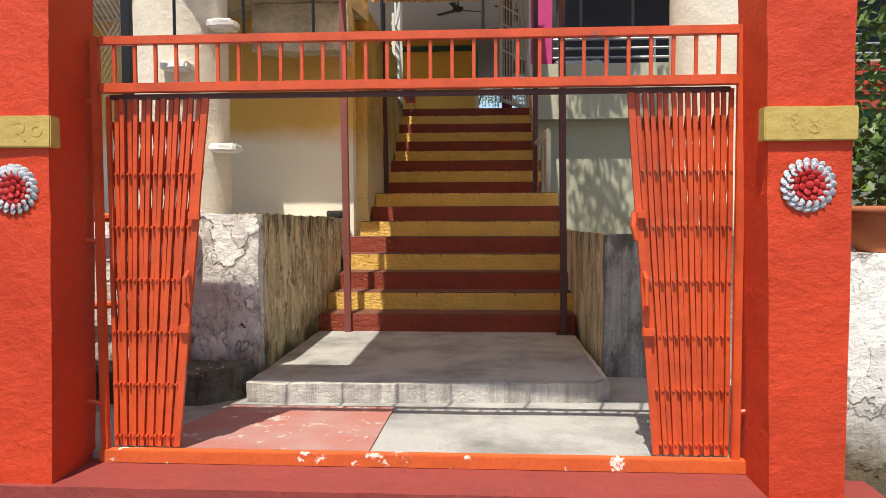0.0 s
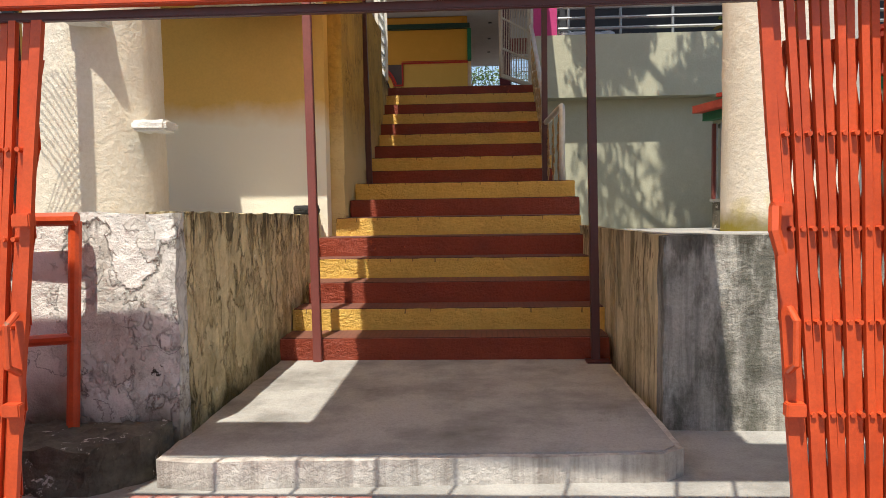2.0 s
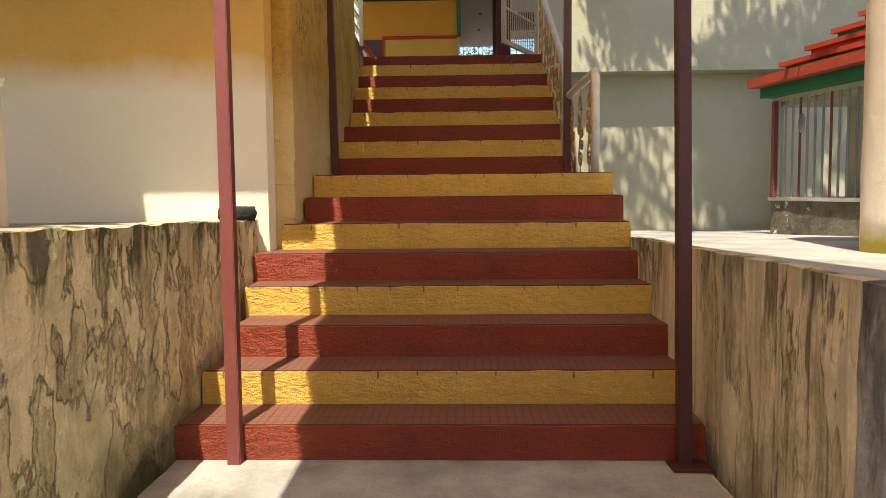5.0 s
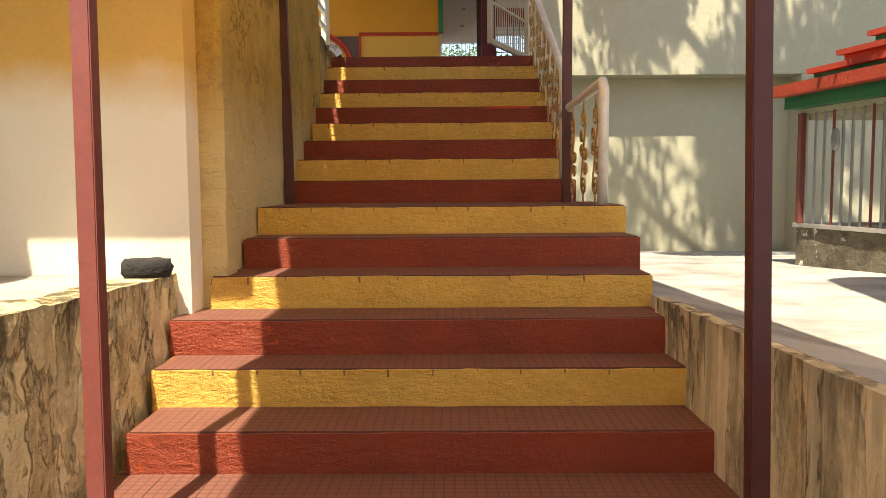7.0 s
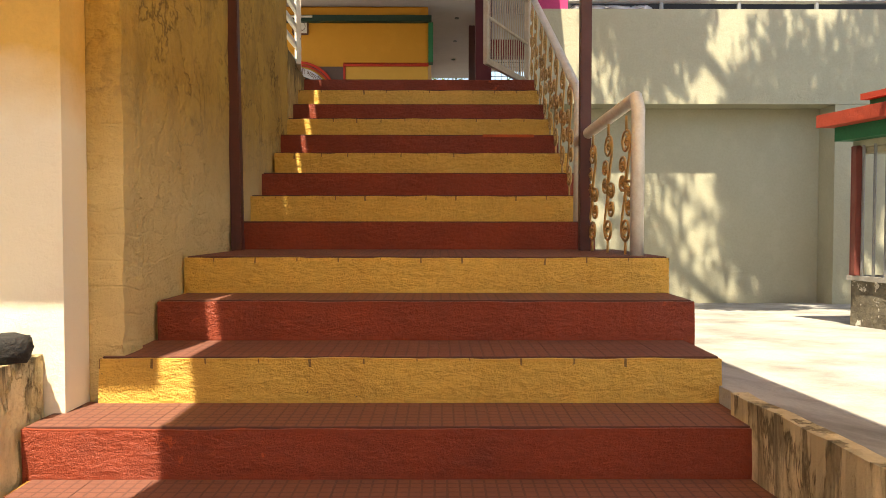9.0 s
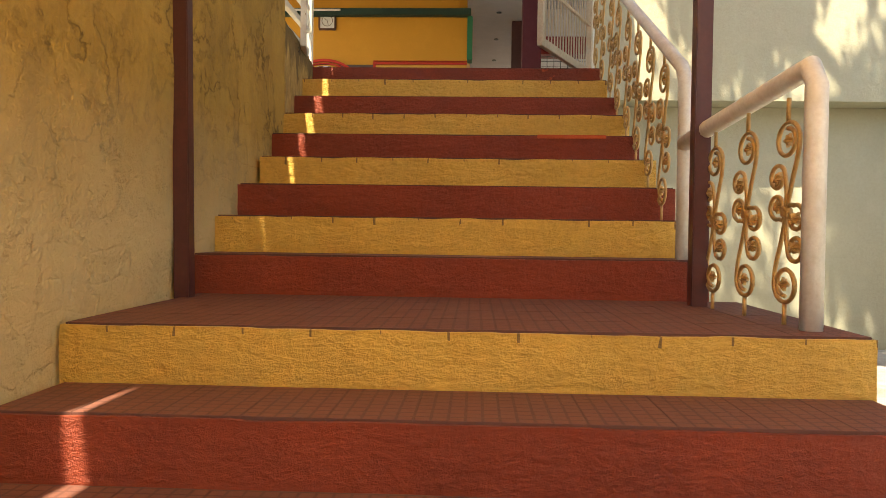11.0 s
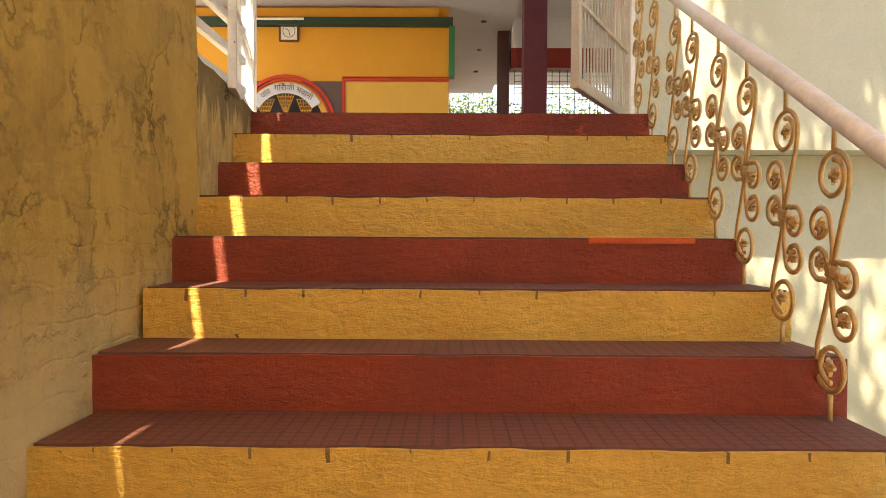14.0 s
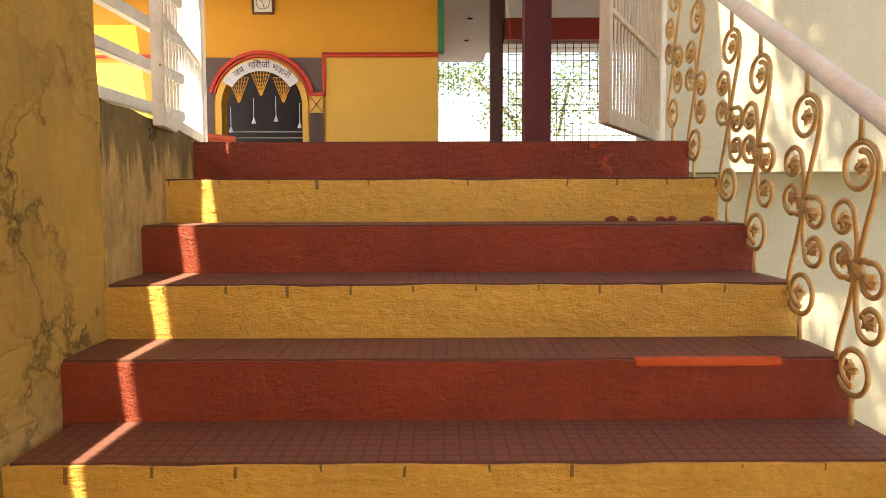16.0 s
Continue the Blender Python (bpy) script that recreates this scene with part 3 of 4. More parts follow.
tagged(part("beam_left", roughen(prism([(-2.15, 7.3), (-1.10, 7.3), (-1.10, 7.6), (-2.15, 7.6)], 2.90, 3.41), 0.09, 0.02, 5), BEAM_OLD), "mottled crumbling concrete beam end", "beam", kind="structure")
tagged(part("roof_left", prism([(-6, 6.0), (-2.28, 6.0), (-2.28, 6.94), (-1.175, 6.94), (-1.02, 8.2), (-6, 8.2)], 3.42, 3.62), BEAM_OLD), "old concrete roof slab over the house porch", "roof", kind="structure")


def round_column(name, cx, cy, z0, z1, r, material, label):
    bm = bmesh.new()
    add_lathe(bm, (cx, cy), [(r * (1.03 - 0.03 * k / 24), z0 + (z1 - z0) * k / 24) for k in range(25)], 48)
    for v in bm.verts:
        v.co += noise.noise_vector(v.co * 5) * 0.008
    return tagged(part(name, bm, material, smooth=True), label, "column", kind="structure")


round_column("column_left", -2.66, 6.55, 0.9, 3.42, 0.48, COLUMN, "thick round cream column with rough plaster")
round_column("column_right", 2.70, 6.87, 0.9, 6.0, 0.48, COLUMN_MOSS, "thick round cream column with yellow-green moss at its foot")


def plaster_ledge(x, y, z, s):
    bm = box((x - 0.13 * s, y - 0.09 * s, z - 0.05 * s), (x + 0.13 * s, y + 0.16 * s, z + 0.03 * s), 0.02)
    roughen(bm, 0.04, 0.012, 9, z)
    return tagged(part("plaster_ledge", bm, WHITE_BITS), "broken white plaster stub sticking out of the column", "ledge", "stubs on the column")


plaster_ledge(-2.10, 6.25, 1.79, 1.0)
plaster_ledge(-2.47, 6.05, 2.53, 1.0)
plaster_ledge(-2.10, 6.25, 2.95, 1.0)

# ---- back of the terrace ----
tagged(part("wall_terrace", prism([(1.0, 13.68), (4.42, 13.68), (4.42, 13.88), (1.0, 13.88)], 0.4, 2.85), BACK_WALL), "pale cream recessed wall dappled with light", "wall", kind="structure")
tagged(part("wall_terrace_end", prism([(4.423, 13.35), (9, 13.35), (9, 13.8), (4.423, 13.8)], 0.4, 2.85), BACK_WALL), "pale cream wall beyond the recess", "wall", kind="structure")
tagged(part("balcony_parapet", prism([(1.16, 13.35), (9, 13.35), (9, 13.8), (1.16, 13.8)], 2.853, 3.86), BACK_WALL), "solid pale balcony parapet above the recess", "parapet", kind="structure")
# Room shell behind the parapet: its gloom is put into the surface colour.
tagged(part("wall_balcony_back", prism([(1.8, 15.3), (9, 15.3), (9, 15.5), (1.8, 15.5)], 2.8, 7.0), ROOM_SHADE), "balcony back wall, coloured dark for its shade", "wall", kind="structure")
tagged(part("floor_balcony", prism([(1.16, 13.803), (9, 13.803), (9, 15.3), (1.16, 15.3)], 2.85, 3.0), ROOM_SHADE), "balcony floor, coloured dark for its shade", "floor", kind="structure")
tagged(part("ceiling_balcony", prism([(1.7, 13.35), (9, 13.35), (9, 15.5), (1.7, 15.5)], 6.3, 6.5), ROOM_SHADE), "balcony ceiling, coloured dark for its shade", "ceiling", kind="structure")
tagged(part("column_pink", roughen(prism([(1.17, 13.38), (1.55, 13.38), (1.55, 13.75), (1.17, 13.75)], 3.862, 6.3), 0.2, 0.004), PINK), "bright pink square column on the balcony", "column", kind="structure")
railing = empty("balcony_railing", "grey pipe railing along the balcony parapet", "railing")
for z in (4.0, 4.17, 4.34):
    part("rail", tube([(1.56, 13.55, z), (9, 13.55, z)], 0.028, 8), WIRE, railing)
for x in (1.75, 2.6, 3.45, 4.3, 5.15):
    part("post", tube([(x, 13.55, 3.86), (x, 13.55, 4.36)], 0.024, 8), WIRE, railing)
for x, c in ((1.75, 0.16), (2.05, 0.3), (2.4, 0.12)):
    bm = bmesh.new()
    bmesh.ops.create_icosphere(bm, subdivisions=3, radius=1)
    for v in bm.verts:
        v.co = Vector((x + v.co.x * c, 13.62 + v.co.y * 0.1, 3.91 + v.co.z * 0.06)) + noise.noise_vector(v.co * 2.5 + Vector((x, 0, 0))) * 0.03
    tagged(part("cloth_bundle", bm, CLOTH, smooth=True), "pale crumpled cloth bundle on the balcony parapet", "cloth", "cloth on the balcony")

# ---- canopy over the stairs ----
canopy = empty("canopy", "thin posts with assumed amber corrugated sheets, out of view, over the stairs", "canopy", kind="structure")


def corrugated(x0, x1, y0, y1, z0, z1):
    bm = bmesh.new()
    n = int((x1 - x0) / 0.02)
    rows = []
    for z_off in (0, 0.004):
        for y, z in ((y0, z0), (y1, z1)):
            rows.append([bm.verts.new((x0 + (x1 - x0) * k / n - 0.07 * (y - y0) / (y1 - y0) * (1 - k / n), y, z + z_off + 0.012 * math.sin(k * math.pi / 2))) for k in range(n + 1)])
    for a, c in ((rows[0], rows[1]), (rows[2], rows[3]), (rows[0], rows[2]), (rows[1], rows[3])):
        for k in range(n):
            bm.faces.new((a[k], a[k + 1], c[k + 1], c[k]))
    return bm


# Sheets lie above the view; their edges are placed by the shade on the steps.
part("lower_sheet", corrugated(-1.045, 1.30, 2.95, 9.15, 3.55, 3.9), SHEET, canopy)
part("upper_sheet", corrugated(-1.155, 1.30, 8.4, 13.0, 4.3, 5.4), DIM_SHEET, canopy)


def square_post(name, x, y, z0, z1, s, material, parent, dx=0.0, dy=0.0):
    bm = bmesh.new()
    r = bmesh.ops.create_cube(bm, size=1)
    for v in r["verts"]:
        f = v.co.z + 0.5
        v.co = Vector((x + v.co.x * s + dx * f, y + v.co.y * s + dy * f, z0 + (z1 - z0) * f))
    bmesh.ops.bevel(bm, geom=bm.edges[:], offset=0.004, segments=2, affect="EDGES")
    return part(name, bm, material, parent)


square_post("post", -0.945, 6.365, 0.0, 3.68, 0.062, POST_RED, canopy, -0.08, 0.25)
square_post("post", 1.128, 6.355, 0.0, 3.68, 0.062, MAROON, canopy, -0.03, 0.12)
square_post("door_post", -1.035, 9.77, 1.39, 4.65, 0.065, MAROON, canopy, -0.05)
square_post("door_post", 1.045, 9.77, 1.39, 4.65, 0.065, MAROON, canopy)
part("base_plate", box((1.05, 6.24, 0.006), (1.23, 6.392, 0.018)), MAROON, canopy)

# ---- gateway ----
def pillar(sign):
    inner = 1.715
    outer = 2.09 if sign > 0 else 2.5
    bm = prism([(sign * inner, 2.735), (sign * outer, 2.735), (sign * outer, 3.15), (sign * inner, 3.15)], -0.6, 3.62)
    for v in bm.verts:
        if abs(abs(v.co.x) - inner) < 0.01:
            v.co.x = sign * (1.745 - 0.022 * (v.co.z + 0.1))
    roughen(bm, 0.09, 0.006, 4)
    p = tagged(part("gate_pillar", bm, RED_PAINT), "bright red plastered gate pillar with a gold year band", "pillar", "gate pillars")
    x0, x1 = sorted((sign * (inner - 0.028), sign * (outer + 0.012)))
    part("year_band", roughen(box((x0, 2.712, 1.497), (x1, 2.80, 1.652), 0.006), 0.05, 0.003, 9), BAND, p, "dull gold band")
    cx = sign * 1.892
    bm = bmesh.new()
    for ring, cnt, lift in ((0.106, 19, 0.0), (0.086, 17, -0.006)):
        for k in range(cnt):
            a = 2 * math.pi * (k + (0.5 if lift else 0)) / cnt
            t = Matrix.Translation((cx + ring * math.cos(a), 2.728 + lift, 1.295 + ring * math.sin(a))) @ Matrix.Rotation(-a, 4, "Y") @ Matrix.Rotation(0.45, 4, "X") @ Matrix.Diagonal((0.021, 0.0055, 0.0225, 1))
            bmesh.ops.create_icosphere(bm, subdivisions=2, radius=1, matrix=t)
    part("rosette_ring", bm, WHITE_RELIEF, p, "white petal ring", smooth=True)
    bm = bmesh.new()
    for ring, cnt in ((0.0, 1), (0.03, 6), (0.055, 11), (0.075, 15)):
        for k in range(cnt):
            a = 2 * math.pi * k / cnt + ring * 9
            t = Matrix.Translation((cx + ring * math.cos(a), 2.715 + ring * 0.12, 1.295 + ring * math.sin(a))) @ Matrix.Rotation(-a, 4, "Y") @ Matrix.Rotation(-0.45, 4, "Z") @ Matrix.Diagonal((0.021, 0.006, 0.019, 1))
            bmesh.ops.create_icosphere(bm, subdivisions=2, radius=1, matrix=t)
    part("rosette_flower", bm, ROSE, p, "dark red flower", smooth=True)
    tx = 1.865 if sign > 0 else -1.80
    letters("year_digits", "१४" if sign > 0 else "२०", 0.15, BAND, Matrix.Translation((tx, 2.710, 1.575)) @ Matrix.Rotation(radians(90), 4, "X"), p, 0.0005)
    return p


pillar(1), pillar(-1)
# lintel between the pillars, above the view
tagged(part("gate_lintel", roughen(prism([(-2.5, 2.735), (2.09, 2.735), (2.09, 3.15), (-2.5, 3.15)], 3.30, 3.61), 0.3, 0.006), RED_PAINT), "red plastered lintel across the gateway", "lintel", kind="structure")

gate = empty("gate_frame", "orange steel gate frame with a barred transom", "gate")
GY = 3.09
part("transom_rail", box((-1.63, GY - 0.02, 2.062), (1.685, GY + 0.02, 2.108)), GATE_PAINT, gate)
part("transom_rail", box((-1.63, GY - 0.022, 1.812), (1.685, GY + 0.022, 1.862)), GATE_PAINT, gate)
part("track", box((-1.60, GY + 0.03, 1.782), (1.66, GY + 0.06, 1.81)), MAROON, gate)
part("sill_rail", box((-1.68, GY - 0.03, -0.175), (1.76, GY + 0.03, -0.105)), SILL_PAINT, gate)
for s, x in ((-1, -1.655), (1, 1.70)):
    part("stile", box((x - 0.02, GY - 0.02, -0.14), (x + 0.02, GY + 0.02, 2.11)), GATE_PAINT, gate)
    for z in (1.76, 1.02, 0.14):
        part("hinge", tube([(x, GY, z), (x + s * 0.09, GY - 0.02, z + 0.02)], 0.012, 6), GATE_PAINT, gate)
for k in range(29):
    x = -1.55 + k * 0.112
    part("transom_bar", box((x - 0.009, GY - 0.009, 1.862), (x + 0.009, GY + 0.009, 2.062), 0.002), GATE_PAINT, gate)
for x in (-1.22, -0.85, -0.48, -0.12, 0.40, 0.90, 1.16):
    part("top_bar", tube([(x, GY, 2.1), (x, GY, 3.31)], 0.009, 6), DARK_METAL, gate)


def collapsible_leaf(side, top_in, bottom_in, outer, label):
    """A folded scissor gate: upright channels joined by short crossing links."""
    leaf = empty("collapsible_gate", label, "gate", "folded gate leaves")
    n = 15
    z0, z1 = -0.10, 1.80

    def at(k, z):
        f = (z - z0) / (z1 - z0)
        inn = bottom_in + (top_in - bottom_in) * f
        return outer + (inn - outer) * k / (n - 1)

    for k in range(n):
        bm = bmesh.new()
        wide = 0.0112 if k < n - 1 else 0.017
        segs = 24
        prev = None
        for i in range(segs + 1):
            z = z0 + (z1 - z0) * i / segs
            x = at(k, z) + 0.0015 * math.sin(z * 7 + k * 1.9)
            y = GY + 0.05 + (0.008 if k % 2 else -0.008)
            ring = [bm.verts.new((x + dx, y + dy, z)) for dx, dy in ((-wide, -0.011), (wide, -0.011), (wide, 0.011), (-wide, 0.011))]
            if prev:
                for q in range(4):
                    bm.faces.new((prev[q], prev[(q + 1) % 4], ring[(q + 1) % 4], ring[q]))
            else:
                bm.faces.new(ring[::-1])
            prev = ring
        bm.faces.new(prev)
        part("channel", bm, GATE_PAINT, leaf)
    rows = [z0 + 0.06 + 0.285 * i for i in range(7)]
    for lo, hi in zip(rows, rows[1:]):
        for k in range(n - 1):
            bm = bmesh.new()
            for up, dy in ((0, 0.074), (1, 0.080)):
                p, q = (at(k + up, lo), lo), (at(k + 1 - up, hi), hi)
                f = 0.0085
                vs = [bm.verts.new((x + dx, GY + y, z)) for x, z in (p, q) for dx, y in ((-f, dy), (f, dy), (f, dy + 0.004), (-f, dy + 0.004))]
                for face in ((0, 1, 2, 3), (7, 6, 5, 4), (0, 4, 5, 1), (1, 5, 6, 2), (2, 6, 7, 3), (3, 7, 4, 0)):
                    bm.faces.new([vs[i] for i in face])
            add_tube(bm, [(at(k, lo), GY + 0.022, lo), (at(k, lo), GY + 0.084, lo)], 0.0085, 6)
            part("link", bm, GATE_PAINT, leaf)
    xi = at(n - 1, 0.78)
    bm = tube([(xi - side * 0.0, GY + 0.02, 0.86), (xi, GY - 0.035, 0.83), (xi, GY - 0.035, 0.70), (xi, GY + 0.02, 0.67)], 0.012, 8)
    part("handle", bm, GATE_PAINT, leaf)
    for z in (1.16, 0.55):
        x = at(n - 1, z)
        part("lock_lug", box((x - 0.03, GY + 0.0, z - 0.022), (x + 0.03, GY + 0.035, z + 0.022)), GATE_PAINT, leaf)
    return leaf


collapsible_leaf(-1, -1.075, -1.275, -1.61, "orange folded steel collapsible gate leaf, scuffed")
collapsible_leaf(1, 1.155, 1.305, 1.665, "bright orange folded steel collapsible gate leaf")
tagged(part("cloth_knot", tube([(1.17, 3.06, 1.17), (1.165, 3.05, 1.10), (1.185, 3.05, 1.03)], 0.018, 6), GATE_PAINT), "red cloth strip knotted on the gate", "cloth")

rail = empty("pipe_barrier", "short orange pipe barrier against the white wall", "railing")
part("post", tube([(-1.75, 4.40, 0.08), (-1.70, 4.42, 1.13)], 0.032, 10), GATE_PAINT, rail)
part("top_rail", tube([(-3.0, 4.40, 1.14), (-1.68, 4.40, 1.14)], 0.034, 10), GATE_PAINT, rail)
part("lower_rail", tube([(-3.0, 4.40, 0.47), (-1.72, 4.40, 0.55)], 0.028, 10), GATE_PAINT, rail)

# ---- outside to either side of the pillars ----
tagged(part("wall_outer_right", roughen(prism([(2.09, 3.0), (9, 3.0), (9, 3.25), (2.09, 3.25)], -0.6, 0.97), 0.15, 0.01), WHITEWASH), "whitewashed low boundary wall", "wall", kind="structure")
tagged(part("wall_outer_left", roughen(prism([(-9, 3.0), (-2.5, 3.0), (-2.5, 3.25), (-9, 3.25)], -0.6, 2.6), 0.3, 0.01), RED_PAINT), "red boundary wall", "wall", kind="structure")
mesh_panel = empty("wire_mesh_panel", "chain-link wire mesh on a dark post", "mesh")
bm = bmesh.new()
for k in range(34):
    for s in (-1, 1):
        x = -3.3 + k * 0.045
        add_tube(bm, [(x + (0 if s > 0 else 0.9), 5.5, 1.9), (x + (0.9 if s > 0 else 0), 5.5, 3.4)], 0.003, 4)
bmesh.ops.bisect_plane(bm, geom=bm.verts[:] + bm.edges[:] + bm.faces[:], plane_co=(-2.68, 0, 0), plane_no=(1, 0, 0), clear_outer=True)
part("wire_net", bm, WIRE, mesh_panel)
part("post", box((-2.70, 5.47, 1.15), (-2.62, 5.53, 3.5)), DARK_METAL, mesh_panel)


# ---- hall at the top ----
FZ = 2.975
# The floor catches sun before the ceiling's front edge and brightens the hall.
tagged(part("floor_hall", prism([(-8, 12.96), (1.10, 12.96), (1.10, 15.6), (9, 15.6), (9, 29), (-8, 29)], 2.6, FZ - 0.005), BOUNCE_FLOOR), "unseen hall floor, coloured pale to bounce sunlight into the hall", "floor", kind="structure")
tagged(part("ceiling_hall", prism([(-4.6, 13.6), (1.06, 13.6), (1.06, 28), (-4.6, 28)], 5.95, 6.15), CEILING), "grey-white hall ceiling with small dark fittings", "ceiling", kind="structure")
OY = 20.6
tagged(part("wall_sanctum", prism([(-8, OY), (-3.52, OY), (-3.52, OY + 0.25), (-8, OY + 0.25)], 2.9, 5.95), ORANGE), "orange sanctum wall", "wall", kind="structure")


def arch_wall(x0, x1, z0, z1, cx, half, spring, y0, y1):
    """A wall with a round-headed doorway through it, in upright strips."""
    bm = bmesh.new()
    n = 20
    add_box(bm, (x0, y0, z0), (cx - half, y1, z1)), add_box(bm, (cx + half, y0, z0), (x1, y1, z1))
    for k in range(n):
        a, c = math.pi * (1 - k / n), math.pi * (1 - (k + 1) / n)
        xa, xc = cx + half * math.cos(a), cx + half * math.cos(c)
        za, zc = spring + half * math.sin(a), spring + half * math.sin(c)
        v = [bm.verts.new(p) for y in (y0, y1) for p in ((xa, y, za), (xc, y, zc), (xc, y, z1), (xa, y, z1))]
        for f in ((0, 1, 2, 3), (7, 6, 5, 4), (0, 4, 5, 1), (3, 2, 6, 7)):
            bm.faces.new([v[q] for q in f])
    bmesh.ops.remove_doubles(bm, verts=bm.verts, dist=0.0005)
    return bm


CX, HALF, SPRING = -2.665, 0.60, 4.05
tagged(part("wall_sanctum_front", arch_wall(-3.52, -0.05, 2.9, 5.95, CX, HALF, SPRING, OY, OY + 0.25), ORANGE), "orange sanctum wall with a round-headed doorway", "wall", kind="structure")
tagged(part("wall_sanctum_side", prism([(-0.25, OY + 0.253), (-0.05, OY + 0.253), (-0.05, 27.6), (-0.25, 27.6)], 2.9, 5.95), ORANGE), "orange side wall of the sanctum", "wall", kind="structure")
# Dark colour in place of the shade inside the doorway.
tagged(part("wall_sanctum_back", prism([(-5, 24.0), (-0.26, 24.0), (-0.26, 24.2), (-5, 24.2)], 2.9, 5.95), ROOM_SHADE), "wall inside the sanctum, coloured dark for its shade", "wall", kind="structure")
# painted dado and trims
tagged(part("panel_yellow", box((-1.72, OY - 0.012, 2.95), (-0.05, OY - 0.002, 4.75), 0.002), YELLOW), "yellow painted wall panel below a red band", "panel", kind="structure")
tagged(part("panel_yellow_left", box((-8, OY - 0.012, 2.95), (-3.62, OY - 0.002, 4.75), 0.002), YELLOW), "yellow painted wall panel below a red band", "panel", kind="structure")
for a, c in (((-1.76, 4.755), (-0.04, 4.795)), ((-8, 4.755), (-3.5, 4.795)), ((-1.76, 4.20), (-1.715, 4.755))):
    tagged(part("trim_red", box((a[0], OY - 0.05, a[1]), (c[0], OY - 0.013, c[1]), 0.004), TRIM_RED), "thin red painted moulding", "trim", kind="structure")
tagged(part("trim_red_low", box((-1.76, OY - 0.04, 4.81), (-0.04, OY - 0.004, 4.825), 0.002), TRIM_RED), "thin red painted line", "trim", kind="structure")
arch_panel = arch_wall(-3.55, -1.765, 2.95, 4.75, CX, HALF + 0.12, SPRING, OY - 0.018, OY - 0.003)
tagged(part("trim_arch_panel", arch_panel, TRIM_DARK), "grey-brown painted surround of the arch", "trim", kind="structure")


def arc_strip(r0, r1, y0, y1, z_low, cx=CX, spring=SPRING, a0=0.0, a1=math.pi):
    bm = bmesh.new()
    n = 28
    pts = []
    if z_low is not None:
        pts.append((cx + r0, z_low, cx + r1, z_low))
    pts += [(cx + r0 * math.cos(a), spring + r0 * math.sin(a), cx + r1 * math.cos(a), spring + r1 * math.sin(a)) for a in (a0 + (a1 - a0) * k / n for k in range(n + 1))]
    if z_low is not None:
        pts.append((cx - r0, z_low, cx - r1, z_low))
    rows = [[bm.verts.new((p, y0, q)), bm.verts.new((r, y0, s)), bm.verts.new((r, y1, s)), bm.verts.new((p, y1, q))] for p, q, r, s in pts]
    for a, c in zip(rows, rows[1:]):
        for k in range(4):
            bm.faces.new((a[k], a[(k + 1) % 4], c[(k + 1) % 4], c[k]))
    bm.faces.new(rows[0]), bm.faces.new(rows[-1][::-1])
    return bm


tagged(part("trim_arch_yellow", arc_strip(HALF, HALF + 0.09, OY - 0.04, OY + 0.1, FZ), YELLOW), "yellow rounded door surround", "trim", kind="structure")
tagged(part("trim_arch_red", arc_strip(HALF + 0.15, HALF + 0.20, OY - 0.06, OY - 0.02, None, a0=0.25, a1=math.pi - 0.25), TRIM_RED), "red arched moulding over the doorway", "trim", kind="structure")
tagged(part("trim_arch_red_inner", arc_strip(HALF + 0.105, HALF + 0.13, OY - 0.05, OY - 0.02, None, a0=0.25, a1=math.pi - 0.25), TRIM_RED), "thin red arched line over the doorway", "trim", kind="structure")
tagged(part("trim_red_foot", box((-1.97, OY - 0.05, 4.19), (-1.715, OY - 0.019, 4.235), 0.003), TRIM_RED), "red moulding foot beside the arch", "trim", kind="structure")
pil = tagged(part("door_pilaster", box((-1.95, OY - 0.05, FZ), (-1.755, OY - 0.02, 3.93), 0.003), TRIM_DARK), "dark fluted pilaster beside the doorway", "pilaster", kind="structure")
for k in range(5):
    part("flute", box((-1.935 + k * 0.037, OY - 0.06, FZ), (-1.917 + k * 0.037, OY - 0.05, 3.92), 0.002), TRIM_DARK, pil)
cap = part("cap_panel", box((-1.95, OY - 0.05, 3.94), (-1.755, OY - 0.02, 4.18), 0.003), YELLOW, pil, "yellow panel with a dark cross")
part("cross_bar", tube([(-1.94, OY - 0.053, 3.95), (-1.765, OY - 0.053, 4.17)], 0.007, 5), TRIM_DARK, pil)
part("cross_bar", tube([(-1.765, OY - 0.053, 3.95), (-1.94, OY - 0.053, 4.17)], 0.007, 5), TRIM_DARK, pil)
# banner with tassels
banner = empty("door_banner", "white lettered door banner with orange net tassels", "banner")
part("banner_strip", arc_strip(HALF - 0.10, HALF + 0.06, OY - 0.08, OY - 0.065, None, a0=0.55, a1=math.pi - 0.55), CLOTH, banner)
for word, a in (("जय", 2.15), ("गिरीजी", 1.6), ("भवानी", 1.02)):
    p = Vector((CX + (HALF - 0.02) * math.cos(a), OY - 0.086, SPRING + (HALF - 0.02) * math.sin(a)))
    letters("lettering", word, 0.13, WOOD_DARK, Matrix.Translation(p) @ Matrix.Rotation(math.pi / 2 - a, 4, "Y") @ Matrix.Rotation(radians(90), 4, "X"), banner, 0.002)
for k in range(3):
    cx = CX + (k - 1) * 0.33
    top = SPRING + 0.40 + (0.1 if k == 1 else 0)
    bm = bmesh.new()
    for j in range(7):
        f = j / 6
        add_tube(bm, [(cx - 0.15 + 0.3 * f, OY - 0.07, top), (cx + (f - 0.5) * 0.02, OY - 0.07, top - 0.36)], 0.006, 4)
        if j < 6:
            w = 0.15 * (1 - f)
